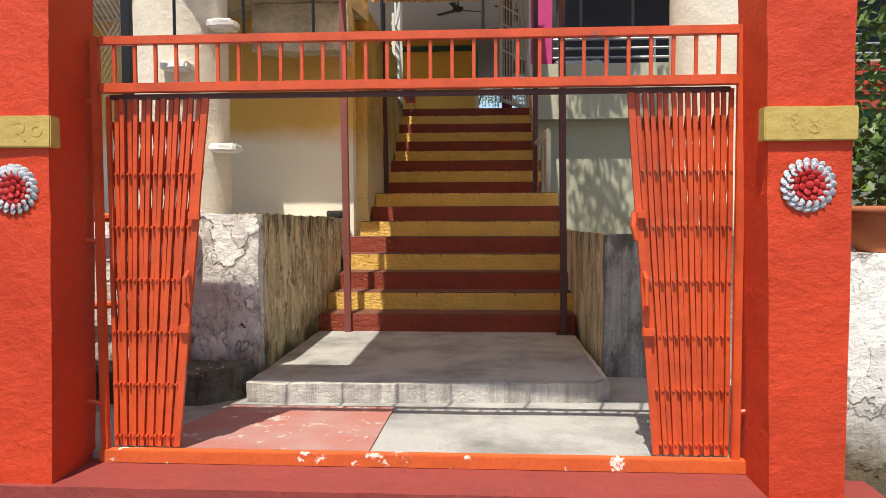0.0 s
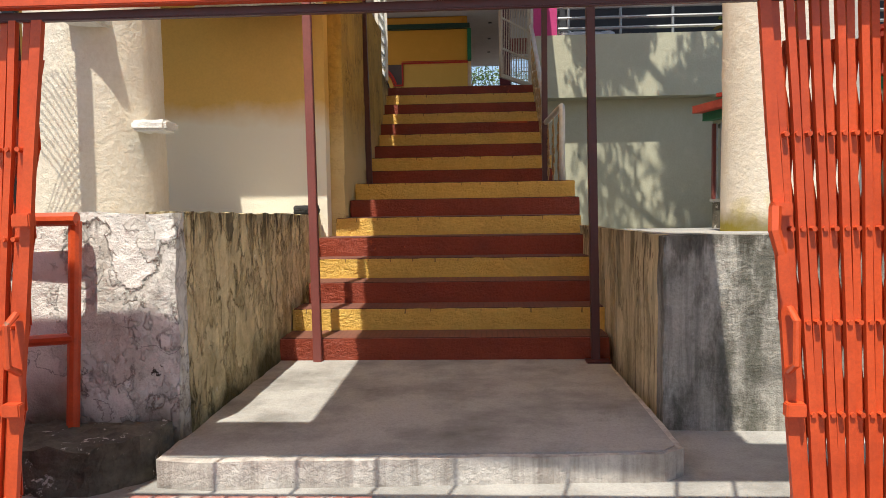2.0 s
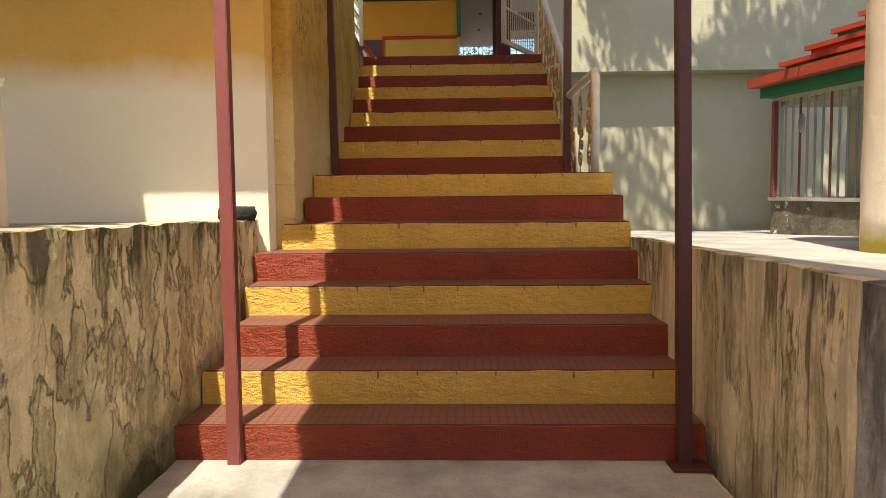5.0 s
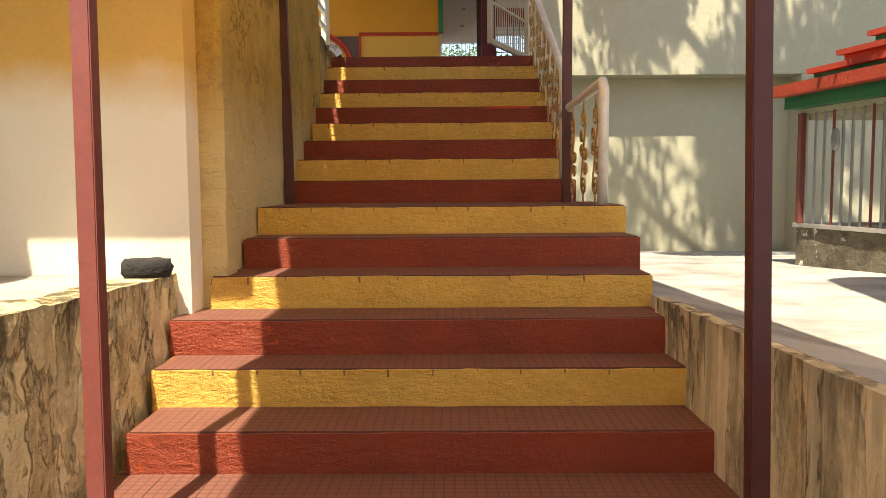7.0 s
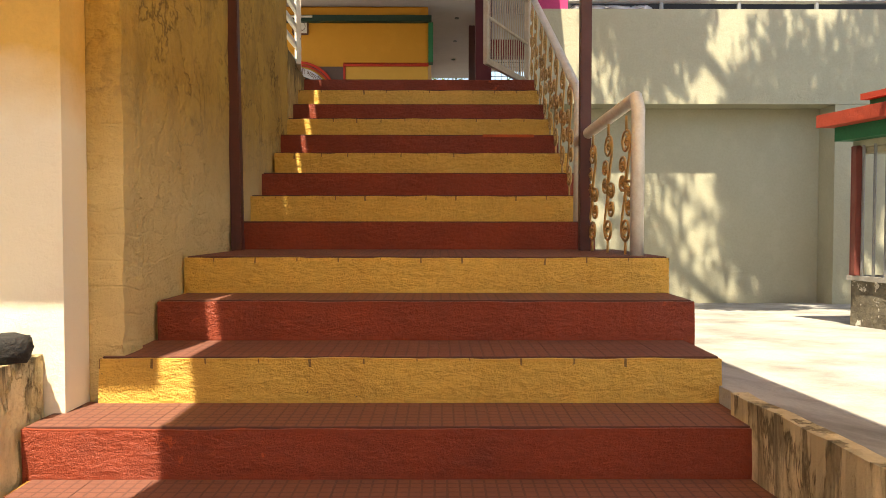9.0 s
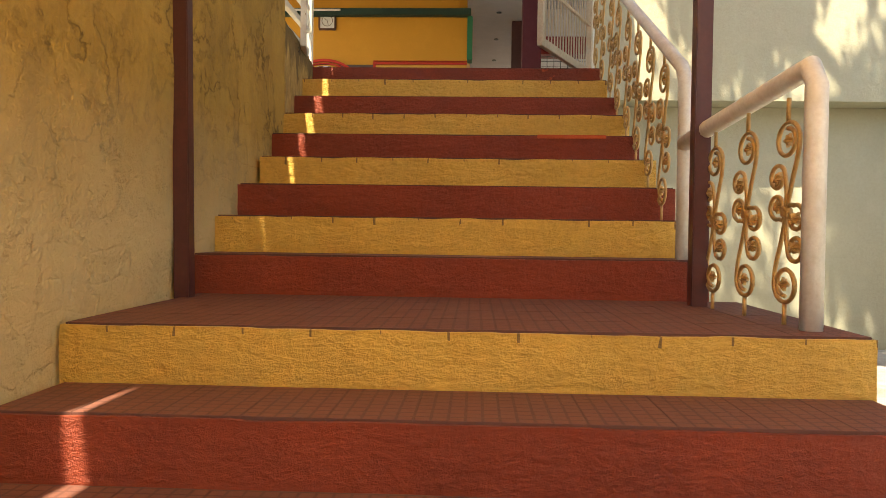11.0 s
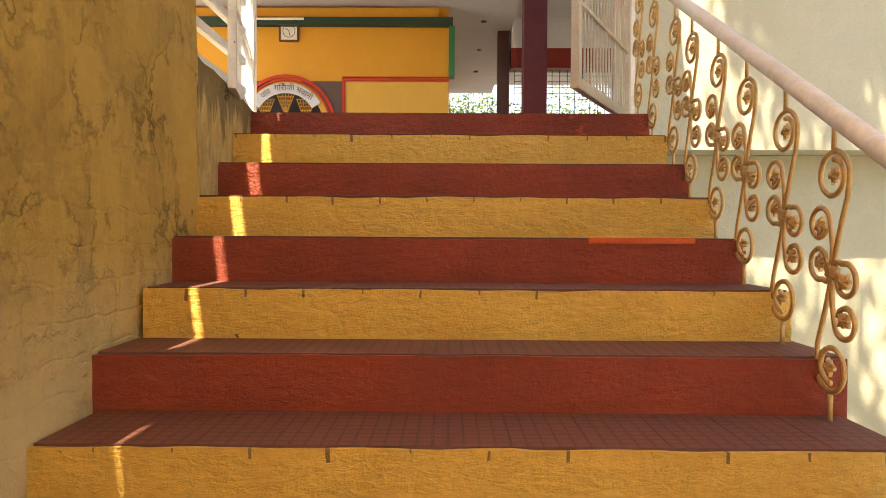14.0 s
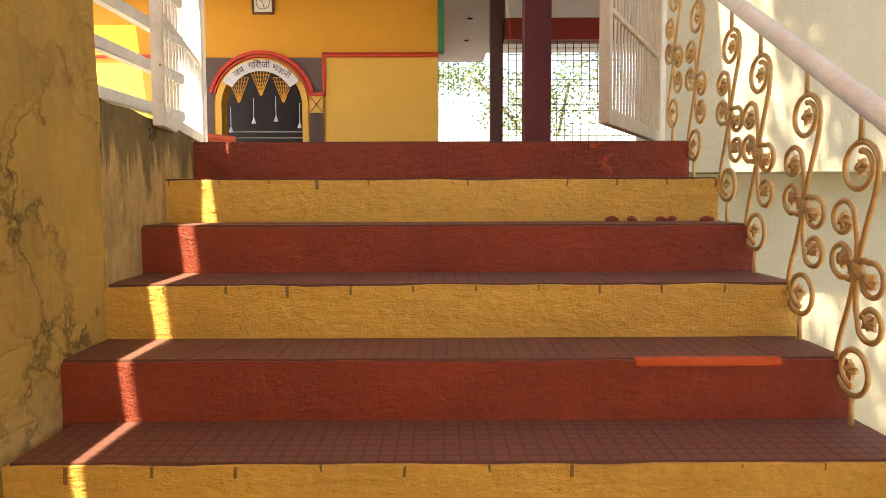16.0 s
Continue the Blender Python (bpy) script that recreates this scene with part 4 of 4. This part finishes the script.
            add_tube(bm, [(cx - w, OY - 0.07, top - 0.36 * f), (cx + w, OY - 0.07, top - 0.36 * f)], 0.006, 4)
    part("net_tassel", bm, ORANGE, banner, "orange net tassel")
for x, z in ((-3.12, 3.72), (-2.78, 3.85), (-2.45, 3.88), (-2.1, 3.78)):
    bm = tube([(x, OY - 0.07, z + 0.3), (x, OY - 0.07, z)], 0.006, 4)
    bmesh.ops.create_cone(bm, cap_ends=True, segments=8, radius1=0.035, radius2=0.008, depth=0.08, matrix=Matrix.Translation((x, OY - 0.07, z - 0.03)))
    part("hanging_bell", bm, CLOTH, banner)
# hand rail by the sanctum and its inner grille
hr = empty("orange_handrail", "orange pipe handrail before the doorway", "railing")
part("rail", tube([(-3.6, 18.6, 3.52), (-2.55, 18.6, 3.40)], 0.05, 8), GATE_PAINT, hr)
part("rail", tube([(-3.6, 18.6, 3.30), (-2.55, 18.6, 3.30)], 0.04, 8), GATE_PAINT, hr)
part("post", tube([(-2.58, 18.6, FZ), (-2.58, 18.6, 3.40)], 0.04, 8), GATE_PAINT, hr)
gr = empty("inner_grille", "dark metal grille inside the sanctum", "grille")
for k in range(8):
    part("bar", tube([(-3.2, 20.84, 3.05 + k * 0.09), (-2.0, 20.84, 3.05 + k * 0.09)], 0.012, 5), WIRE, gr)
# clock
clock = empty("wall_clock", "square wall clock with a dark wooden frame", "clock")
KX, KZ, KS = -2.62, 5.55, 0.155
for du, dz, hu, hz in ((0, -1, 1, 0.1), (0, 1, 1, 0.1), (-0.95, 0, 0.1, 0.9), (0.95, 0, 0.1, 0.9)):
    part("frame", box((KX + (du - hu) * KS, OY - 0.05, KZ + (dz - hz) * KS), (KX + (du + hu) * KS, OY, KZ + (dz + hz) * KS), 0.005), WOOD_DARK, clock)
part("face", box((KX - 0.85 * KS, OY - 0.03, KZ - 0.9 * KS), (KX + 0.85 * KS, OY, KZ + 0.9 * KS), 0.002), PAPER, clock)
part("dial", arc_strip(0.60 * KS, 0.66 * KS, OY - 0.034, OY - 0.03, None, KX, KZ, 0, 2 * math.pi), WOOD_DARK, clock)
part("hour_hand", tube([(KX, OY - 0.036, KZ), (KX - 0.05, OY - 0.036, KZ + 0.04)], 0.006, 5), WOOD_DARK, clock)
part("minute_hand", tube([(KX, OY - 0.036, KZ), (KX + 0.02, OY - 0.036, KZ - 0.085)], 0.005, 5), WOOD_DARK, clock)
# green cornice
tagged(part("cornice_green", box((-8, OY - 0.18, 5.62), (0.02, OY - 0.002, 5.74)), DARK_GREEN), "dark green cornice along the sanctum wall", "cornice", kind="structure")
tagged(part("cornice_orange", box((-8, OY - 0.10, 5.745), (-0.2, OY - 0.002, 5.90)), ORANGE), "orange band above the cornice", "cornice", kind="structure")
tagged(part("corner_strip_green", box((-0.045, OY - 0.1, 4.83), (0.05, OY + 0.2, 5.62)), GREEN), "green corner strip beside the sanctum wall", "trim", kind="structure")
tagged(part("tube_light", tube([(-3.6, OY - 0.2, 5.70), (-2.35, OY - 0.2, 5.70)], 0.02, 8), PAPER), "white tube light under the cornice, unlit", "lamp")
# columns, beams and grilles at the end of the hall
tagged(part("column_red", prism([(0.655, 15.3), (0.865, 15.3), (0.865, 15.52), (0.655, 15.52)], FZ - 0.05, 5.95), mat("dark_red_column_paint", (0.055, 0.005, 0.008), 0.7, scale=3, bump=0.05)), "dark red square hall column", "column", kind="structure")
tagged(part("column_brown", prism([(0.83, 22.0), (1.04, 22.0), (1.04, 22.25), (0.83, 22.25)], FZ - 0.05, 5.95), MAROON), "dark maroon hall column", "column", kind="structure")
tagged(part("beam_red", prism([(1.065, 21.9), (9, 21.9), (9, 22.3), (1.065, 22.3)], 5.27, 5.62), BEAM_RED), "dark red beam over the grille", "beam", kind="structure")
tagged(part("wall_above_beam", prism([(1.065, 21.9), (9, 21.9), (9, 22.3), (1.065, 22.3)], 5.623, 6.6), CEILING), "pale wall above the red beam", "wall", kind="structure")
tagged(part("ceiling_side", prism([(1.063, 16.71), (9, 16.71), (9, 28), (1.063, 28)], 6.16, 6.3), CEILING), "pale side ceiling of the hall", "ceiling", kind="structure")
for y in (15.0, 17.2, 19.4, 21.4, 23.4, 25.4):
    tagged(part("ceiling_fitting", tube([(0.55, y, 5.93), (0.55, y, 5.951)], 0.05, 10), DARK_METAL), "small dark round fitting on the ceiling", "fitting", "ceiling fittings")


def grille(name, x0, x1, z0, z1, y, step_x, step_z, label):
    g = empty(name, label, "grille")
    nx, nz = int((x1 - x0) / step_x), int((z1 - z0) / step_z)
    for k in range(nx + 1):
        x = x0 + (x1 - x0) * k / nx
        part("upright", tube([(x, y, z0), (x, y, z1)], 0.008, 4), DARK_METAL, g)
    for k in range(nz + 1):
        z = z0 + (z1 - z0) * k / nz
        part("crossbar", tube([(x0, y, z), (x1, y, z)], 0.007, 4), DARK_METAL, g)
    return g


grille("end_grille", -0.04, 1.06, FZ, 5.9, 27.7, 0.12, 0.45, "black metal grille at the end of the aisle")
grille("side_grille", 1.14, 3.6, FZ, 5.27, 22.1, 0.13, 0.10, "fine wire grille between the hall columns")
# fan
fan = empty("ceiling_fan", "dark ceiling fan at rest", "fan")
part("rod", tube([(-0.3, 16.0, 5.95), (-0.3, 16.0, 5.6)], 0.015, 6), DARK_METAL, fan)
bm = bmesh.new()
add_lathe(bm, (-0.3, 16.0), [(0.04, 5.64), (0.11, 5.61), (0.12, 5.56), (0.05, 5.52)], 16)
part("motor", bm, DARK_METAL, fan)
for k in range(3):
    bm = bmesh.new()
    add_box(bm, (0.1, -0.06, -0.004), (0.62, 0.06, 0.004), 0.002, Matrix.Translation((-0.3, 16.0, 5.56)) @ Matrix.Rotation(radians(20 + 120 * k), 4, "Z") @ Matrix.Rotation(0.12, 4, "X"))
    part("blade", bm, DARK_METAL, fan)

# ---- white rails and gate leaves at the top ----
side_rail = empty("white_side_rail", "chipped white flat-bar rail above the parapet", "railing")
for k in range(8):
    z = 3.06 + k * 0.165
    part("bar", box((-1.20, 11.62, z), (-1.16, 12.6, z + 0.045), 0.004), RAIL_WHITE, side_rail)
part("post", box((-1.19, 11.60, 3.0), (-1.14, 11.65, 4.4), 0.004), RAIL_WHITE, side_rail)


def hall_gate(hinge, free, label):
    """A barred sheet-edged gate leaf from its hinge to its free end."""
    g = empty("hall_gate", label, "gate", "hall gate leaves")
    h, f = Vector((*hinge, 0)), Vector((*free, 0))
    d = f - h
    length = d.length
    turn = Matrix.Translation((h.x, h.y, 0)) @ Matrix.Rotation(math.atan2(d.y, d.x), 4, "Z")

    def bar(name, u0, u1, z0, z1, t):
        bm = bmesh.new()
        add_box(bm, (u0, -t, z0), (u1, t, z1), 0.003, turn)
        part(name, bm, RAIL_WHITE if hinge[0] < 0 else GATE_CREAM, g)

    bar("stile", 0, 0.05, 3.0, 5.0, 0.02), bar("stile", length - 0.05, length, 3.0, 5.0, 0.02)
    bar("bottom_rail", 0.05, length - 0.05, 3.0, 3.06, 0.02), bar("top_rail", 0.05, length - 0.05, 4.94, 5.0, 0.02)
    for z in (3.42, 3.86, 4.3, 4.6):
        bar("mid_rail", 0.05, length - 0.05, z, z + 0.025, 0.014)
    n = 17 if hinge[0] > 0 else 13
    for k in range(1, n):
        u = 0.05 + (length - 0.1) * k / n
        bm = bmesh.new()
        add_tube(bm, [turn @ Vector((u, 0, 3.06)), turn @ Vector((u, 0, 4.94))], 0.006, 5)
        part("bar", bm, RAIL_WHITE if hinge[0] < 0 else GATE_CREAM, g)
    return g


hall_gate((1.10, 13.15), (0.585, 12.05), "cream barred gate leaf standing open beside the stairs")
hall_gate((-1.33, 13.35), (-1.09, 12.08), "white barred gate leaf standing open above the parapet")
tagged(part("gate_jamb", box((-1.37, 13.36, FZ - 0.02), (-1.31, 13.42, 5.9)), RAIL_WHITE), "white steel gate jamb post", "post", "gate jambs")
tagged(part("gate_jamb", box((1.10, 13.17, FZ - 0.02), (1.15, 13.23, 5.9)), RAIL_WHITE), "white steel gate jamb post", "post", "gate jambs")

# ---- ornamental stair railing ----
def scroll_points(cx, cz, r, a0, turns, shrink=0.35, n=22):
    out = []
    for k in range(n + 1):
        f = k / n
        a = a0 + turns * 2 * math.pi * f
        rr = r * (1 - (1 - shrink) * f)
        out.append((cx + rr * math.cos(a), cz + rr * math.sin(a)))
    return out


def leaf_bit(u, z, s, a):
    """A pressed leaf of four teeth, thin and slightly cupped."""
    bm = bmesh.new()
    outline = []
    for k in range(16):
        q = 2 * math.pi * k / 16
        r = s * (1.0 if k % 4 == 0 else 0.62 if k % 2 else 0.78)
        outline.append((1.35 * r * math.cos(q + a), r * math.sin(q + a)))
    rings = []
    for y, f in ((-0.005, 1.0), (0.005, 1.0)):
        rings.append([bm.verts.new((u + p * f, y + 0.006 * math.sin(9 * p / s), z + q * f)) for p, q in outline])
    mid = [bm.verts.new((u, -0.013, z)), bm.verts.new((u, 0.013, z))]
    for k in range(16):
        j = (k + 1) % 16
        bm.faces.new((rings[0][k], rings[0][j], rings[1][j], rings[1][k]))
        bm.faces.new((rings[0][k], rings[0][j], mid[0]))
        bm.faces.new((rings[1][k], rings[1][j], mid[1]))
    return bm


def smooth_line(pts, steps=5):
    """A flowing line through the points given."""
    out = []
    for i in range(len(pts) - 1):
        p0, p1, p2, p3 = (Vector(pts[max(0, min(len(pts) - 1, i + d))]) for d in (-1, 0, 1, 2))
        for k in range(steps):
            f = k / steps
            out.append(tuple(0.5 * (2 * p1 + (p2 - p0) * f + (2 * p0 - 5 * p1 + 4 * p2 - p3) * f * f + (3 * p1 - p0 - 3 * p2 + p3) * f ** 3)))
    return out + [tuple(pts[-1])]


def baluster_bm():
    """A scrolled iron baluster, 0.74 high, standing on the origin: an S of two large scrolls with two pairs of curls,
    the lower half being the upper one turned about the collar; u runs along the stair."""
    rods, leaves = [], []
    mid = 0.37
    for half in (1, -1):
        def put(pts, r=0.0078):
            rods.append(tube([(half * u * WIDE, 0, mid + half * z) for u, z in pts], r, 6))

        put(smooth_line([(0.004, -0.01), (-0.028, 0.10), (-0.056, 0.18)] + scroll_points(0.0, 0.236, 0.064, math.pi, -1.25, 0.60), 3))
        put(smooth_line([(0.006, -0.01), (0.0, 0.06), (0.012, 0.125)] + scroll_points(0.054, 0.118, 0.043, math.pi * 0.8, -0.85, 0.72), 3))
        put(smooth_line([(0.004, 0.0), (0.018, -0.024)] + scroll_points(0.054, 0.020, 0.043, -math.pi * 0.6, 0.88, 0.72), 3))
        put([(0, 0.298), (0, 0.375)])
        for u, z, a in ((-0.006, 0.236, 0.5), (0.050, 0.114, 0.2), (0.050, 0.022, 0.0)):
            leaves.append(leaf_bit(half * u * WIDE, mid + half * z, 0.025, a + (0 if half > 0 else 0.6)))
    for d in (-0.009, 0.0, 0.009):
        rods.append(tube([(-0.026, 0, mid + d - 0.004), (0.026, 0, mid + d + 0.004)], 0.011, 6))
    turn = Matrix.Rotation(radians(90), 4, "Z")
    for b in (*rods, *leaves):
        bmesh.ops.transform(b, matrix=turn, verts=b.verts)
    return rods, leaves


WIDE = 1.38
rods, leaves = baluster_bm()
ROD_MESHES, LEAF_MESHES = [mesh_of(q, "scroll_rod", SCROLL, True) for q in rods], [mesh_of(q, "scroll_leaf", SCROLL) for q in leaves]


def baluster(parent, x, y, z, s=1.0):
    b = new("baluster", ROD_MESHES[0])
    b.parent = parent
    b.matrix_local = Matrix.Translation((x, y, z)) @ Matrix.Diagonal((1, 1, s, 1))
    for q in ROD_MESHES[1:]:
        new("scroll", q).parent = b
    for q in LEAF_MESHES:
        new("leaf_ornament", q).parent = b


low_rail = empty("landing_railing", "cream pipe railing with scrolled iron balusters", "railing")
part("handrail", tube([(1.165, 9.02, 1.39), (1.170, 9.03, 2.14), (1.168, 9.07, 2.20), (1.16, 9.14, 2.19), (1.06, 9.75, 2.10), (1.055, 10.04, 2.08)], 0.034, 12), RAIL_WHITE, low_rail, smooth=True)
for y in (9.17, 9.43):
    baluster(low_rail, 1.165 - (y - 9.02) * 0.13, y, 1.40, 0.97)
baluster(low_rail, 1.075, 9.67, 1.40, 0.93)
up_rail = empty("stair_railing", "sloping cream pipe handrail with scrolled iron balusters", "railing")
part("handrail", tube([(1.06, 10.05, 1.56), (1.06, 10.05, 2.32), (1.06, 10.07, 2.37), (1.065, 10.13, 2.43), (1.10, 12.4, 3.60), (1.11, 13.1, 3.96)], 0.031, 12), RAIL_WHITE, up_rail, smooth=True)
for i in range(9):
    if i > 0:
        yb = (UP_Y[i + 1] if i < 8 else 12.98) - 0.07
        zb = 1.4 + RISE * (i + 1)
        baluster(up_rail, 1.085 + 0.003 * i, yb, zb, (2.40 + (yb - 10.13) * 0.515 - zb) / 0.74)

# ---- shrine on the terrace ----
shrine = empty("shrine", "small barred shrine with a tiered red and green roof", "shrine")
SH = [(3.36, 11.05), (3.95, 8.3), (6.4, 8.3), (6.4, 11.05)]


def off(d):
    return [(SH[0][0] - d, SH[0][1] + d * 0.4), (SH[1][0] - d, SH[1][1] - d), (SH[2][0] + d, SH[2][1] - d), (SH[3][0] + d, SH[3][1] + d)]


part("plinth", roughen(prism(SH, 0.6, 1.13), 0.12, 0.012), DIRT, shrine, "mossy blackened plinth")
part("sill", prism(off(0.03), 1.133, 1.17), CONCRETE, shrine)
part("inner_wall", prism([(4.1, 10.95), (4.6, 8.6), (6.3, 8.6), (6.3, 10.95)], 1.17, 2.25), BACK_WALL, shrine)
for k in range(26):
    f = k / 25
    x, y = SH[0][0] + (SH[1][0] - SH[0][0]) * f, SH[0][1] + (SH[1][1] - SH[0][1]) * f
    part("grille_bar", tube([(x, y, 1.17), (x, y, 2.16)], 0.012, 6), WIRE if k % 4 else POST_RED, shrine)
for f in (0.02, 0.5):
    x, y = SH[0][0] + (SH[1][0] - SH[0][0]) * f, SH[0][1] + (SH[1][1] - SH[0][1]) * f
    part("grille_post", box((x - 0.03, y - 0.03, 1.17), (x + 0.03, y + 0.03, 2.16)), POST_RED, shrine)
bm = bmesh.new()
bmesh.ops.create_icosphere(bm, subdivisions=2, radius=1, matrix=Matrix.Translation((3.44, 10.55, 1.9)) @ Matrix.Diagonal((0.02, 0.07, 0.1, 1)))
part("grille_medallion", bm, WIRE, shrine, smooth=True)
part("lintel", prism(off(0.0), 2.15, 2.20), BACK_WALL, shrine)
part("green_fascia", prism(off(0.12), 2.203, 2.31), GREEN, shrine, "green painted fascia")
part("red_eave", prism(off(0.24), 2.313, 2.41), ROOF_RED, shrine, "red painted eave")
for k in range(4):
    part("roof_tier", prism(off(-0.10 - 0.22 * k), 2.413 + 0.15 * k, 2.41 + 0.15 * k + 0.10), GREEN if k % 2 == 0 else ROOF_RED, shrine)
    part("roof_tier", prism(off(-0.04 - 0.22 * k), 2.513 + 0.15 * k, 2.41 + 0.15 * (k + 1)), ROOF_RED, shrine)
part("inner_ceiling", prism(off(-0.05), 2.10, 2.147), BACK_WALL, shrine)

# ---- loose things ----
bm = bmesh.new()
bmesh.ops.create_icosphere(bm, subdivisions=3, radius=1)
for v in bm.verts:
    v.co = Vector((-1.335 + math.copysign(abs(v.co.x) ** 0.8, v.co.x) * 0.125, 7.78 + v.co.y * 0.09, 1.135 + max(-0.55, min(0.5, v.co.z)) * 0.085)) + noise.noise_vector(v.co * 3) * 0.009
tagged(part("black_stone", bm, STONE, smooth=True), "smooth black stone lying on the platform edge", "stone")
pot = empty("plant_pot", "terracotta pot with a leafy plant on the boundary wall", "plant pot")
bm = bmesh.new()
add_lathe(bm, (2.40, 3.12), [(0.10, 0.97), (0.16, 1.12), (0.165, 1.16), (0.19, 1.16), (0.19, 1.20), (0.16, 1.20), (0.15, 1.15)], 28)
part("pot", bm, TERRACOTTA, pot, smooth=True)


def leaf_cloud(blobs, count, size, seed):
    """Many small pointed leaves scattered in ragged clumps of (centre, radii)."""
    rng = random.Random(seed)
    verts, faces = [], []
    for c, rad, share in blobs:
        for _ in range(int(count * share)):
            d = Vector((rng.gauss(0, 1), rng.gauss(0, 1), rng.gauss(0, 1))).normalized() * (rng.random() ** 0.45)
            p = Vector(c) + Vector((d.x * rad[0], d.y * rad[1], d.z * rad[2]))
            a = Vector((rng.gauss(0, 1), rng.gauss(0, 1), rng.gauss(0, 0.5) - 0.4)).normalized() * size * rng.uniform(0.7, 1.4)
            s = a.cross(Vector((rng.gauss(0, 1), rng.gauss(0, 1), rng.gauss(0, 1)))).normalized() * size * 0.28
            i = len(verts)
            verts += [p, p + a * 0.5 + s, p + a, p + a * 0.5 - s]
            faces.append((i, i + 1, i + 2, i + 3))
    me = bpy.data.meshes.new("crown")
    me.from_pydata([tuple(v) for v in verts], [], faces)
    me.materials.append(LEAF)
    return me


def crown(parent, blobs, count, size, seed):
    ob = new("crown", leaf_cloud(blobs, count, size, seed))
    ob.parent = parent
    return ob


crown(pot, [((2.40, 3.12, 1.45), (0.22, 0.2, 0.28), 1.0)], 500, 0.06, 3)
bm = tube([(2.4, 3.12, 1.15), (2.41, 3.12, 1.5)], 0.012, 6)
part("stem", bm, BARK, pot)


def tree(x, y, z, height, blobs, count, size, seed, label):
    t = empty("tree", label, "tree", "trees")
    bm = bmesh.new()
    pts = [(x + 0.15 * math.sin(k * 1.3), y + 0.1 * math.sin(k * 2.1), z + height * 0.6 * k / 6) for k in range(7)]
    for i in range(6):
        add_tube(bm, pts[i:i + 2], 0.16 * (1 - i * 0.1), 9)
    for c, rad, share in blobs:
        mid = (Vector(pts[5]) + Vector(c)) / 2 + Vector((0, 0, 0.2))
        add_tube(bm, [pts[5], mid, c], 0.05, 6)
    part("trunk", bm, BARK, t)
    crown(t, blobs, count, size, seed)
    return t


tree(3.6, 34, -0.2, 7, [((2.6, 33, 5.2), (1.6, 1.5, 1.3), 0.4), ((4.2, 34, 6.3), (2.0, 1.5, 1.5), 0.4), ((1.2, 35, 6.6), (1.6, 1.2, 0.6), 0.2)], 2600, 0.13, 5, "leafy green tree beyond the hall grilles")
tree(-1.0, 37, -0.2, 8, [((0.0, 36, 6.9), (2.0, 1.5, 0.8), 0.5), ((1.0, 37, 3.7), (1.6, 1.2, 0.6), 0.5)], 1100, 0.13, 6, "leafy green tree beyond the end grille")
tree(7.6, 9.6, 0.75, 8.5, [((1.9, 11.3, 8.5), (0.75, 0.45, 0.40), 0.13), ((1.7, 10.5, 8.3), (0.83, 0.73, 0.44), 0.045), ((3.3, 10.3, 8.9), (0.92, 0.73, 0.53), 0.2), ((2.5, 9.7, 8.0), (0.73, 0.55, 0.44), 0.12), ((4.7, 10.8, 8.6), (0.92, 0.83, 0.53), 0.2), ((4.0, 9.4, 8.3), (0.83, 0.55, 0.44), 0.13), ((6.2, 10.2, 8.9), (1.10, 0.92, 0.53), 0.15), ((3.35, 10.0, 3.28), (0.20, 0.19, 0.14), 0.010)], 15000, 0.12, 7, "neem tree with fine leaves over the terrace")
tree(4.4, 4.2, -0.2, 6, [((3.5, 4.3, 2.3), (0.8, 0.6, 0.9), 0.5), ((4.3, 4.6, 3.4), (1.0, 0.7, 0.8), 0.5)], 7000, 0.08, 8, "dark leafy shrub tree beyond the boundary wall")
tagged(part("white_wall_far", prism([(0.8, 29.5), (6, 29.5), (6, 29.7), (0.8, 29.7)], -0.2, 4.25), WHITE_BITS), "sunlit pale building wall beyond the grille", "wall", kind="structure")

part("unpainted_nosing", box((0.52, UP_Y[4] - 0.006, 1.4 + RISE * 5 - 0.02), (0.93, UP_Y[4] + 0.02, 1.4 + RISE * 5 + 0.003), 0.003), mat("fresh_orange_red", (0.55, 0.10, 0.03), 0.7, scale=9, bump=0.3), stairs, "bright orange-red mended tread edge")
for x, s in ((0.66, 0.03), (0.74, 0.022), (0.86, 0.026), (0.90, 0.02), (1.04, 0.028)):
    bm = bmesh.new()
    bmesh.ops.create_icosphere(bm, subdivisions=2, radius=1, matrix=Matrix.Translation((x, UP_Y[7] - 0.02, 1.4 + RISE * 7 + 0.008)) @ Matrix.Diagonal((s, 0.015, 0.014, 1)))
    for v in bm.verts:
        v.co += noise.noise_vector(v.co * 40) * 0.006
    tagged(part("mortar_crumb", bm, RISER_RED), "small red mortar crumb at the foot of a riser", "debris", "mortar crumbs")
speaker = empty("wall_speaker", "small dark loudspeaker box high on the hall wall", "loudspeaker")
part("box", box((0.95, 16.9, 5.55), (1.05, 17.05, 5.8), 0.01), DARK_METAL, speaker)
part("bracket", box((0.99, 16.95, 5.8), (1.01, 16.99, 5.955), 0.003), DARK_METAL, speaker)

# ---- tread tiles ----
for step, x0, x1, y0, y1, z in steps:
    n = int((x1 - x0) / 0.2)
    depth = min(y1 - y0, 1.2) + 0.01
    rows = 1 if depth < 0.6 else 4
    w = (x1 - x0 - 0.02) / n
    for r in range(rows):
        for k in range(n):
            d = depth / rows
            ob = new("tile", tread_tile(d))
            ob.parent = step
            ob.matrix_local = Matrix.Translation((x0 + 0.01 + w * k, y0 + 0.014 + r * d, z - 0.0145)) @ Matrix.Diagonal((w / 0.2, 0.99 if rows > 1 else 1, 1, 1))
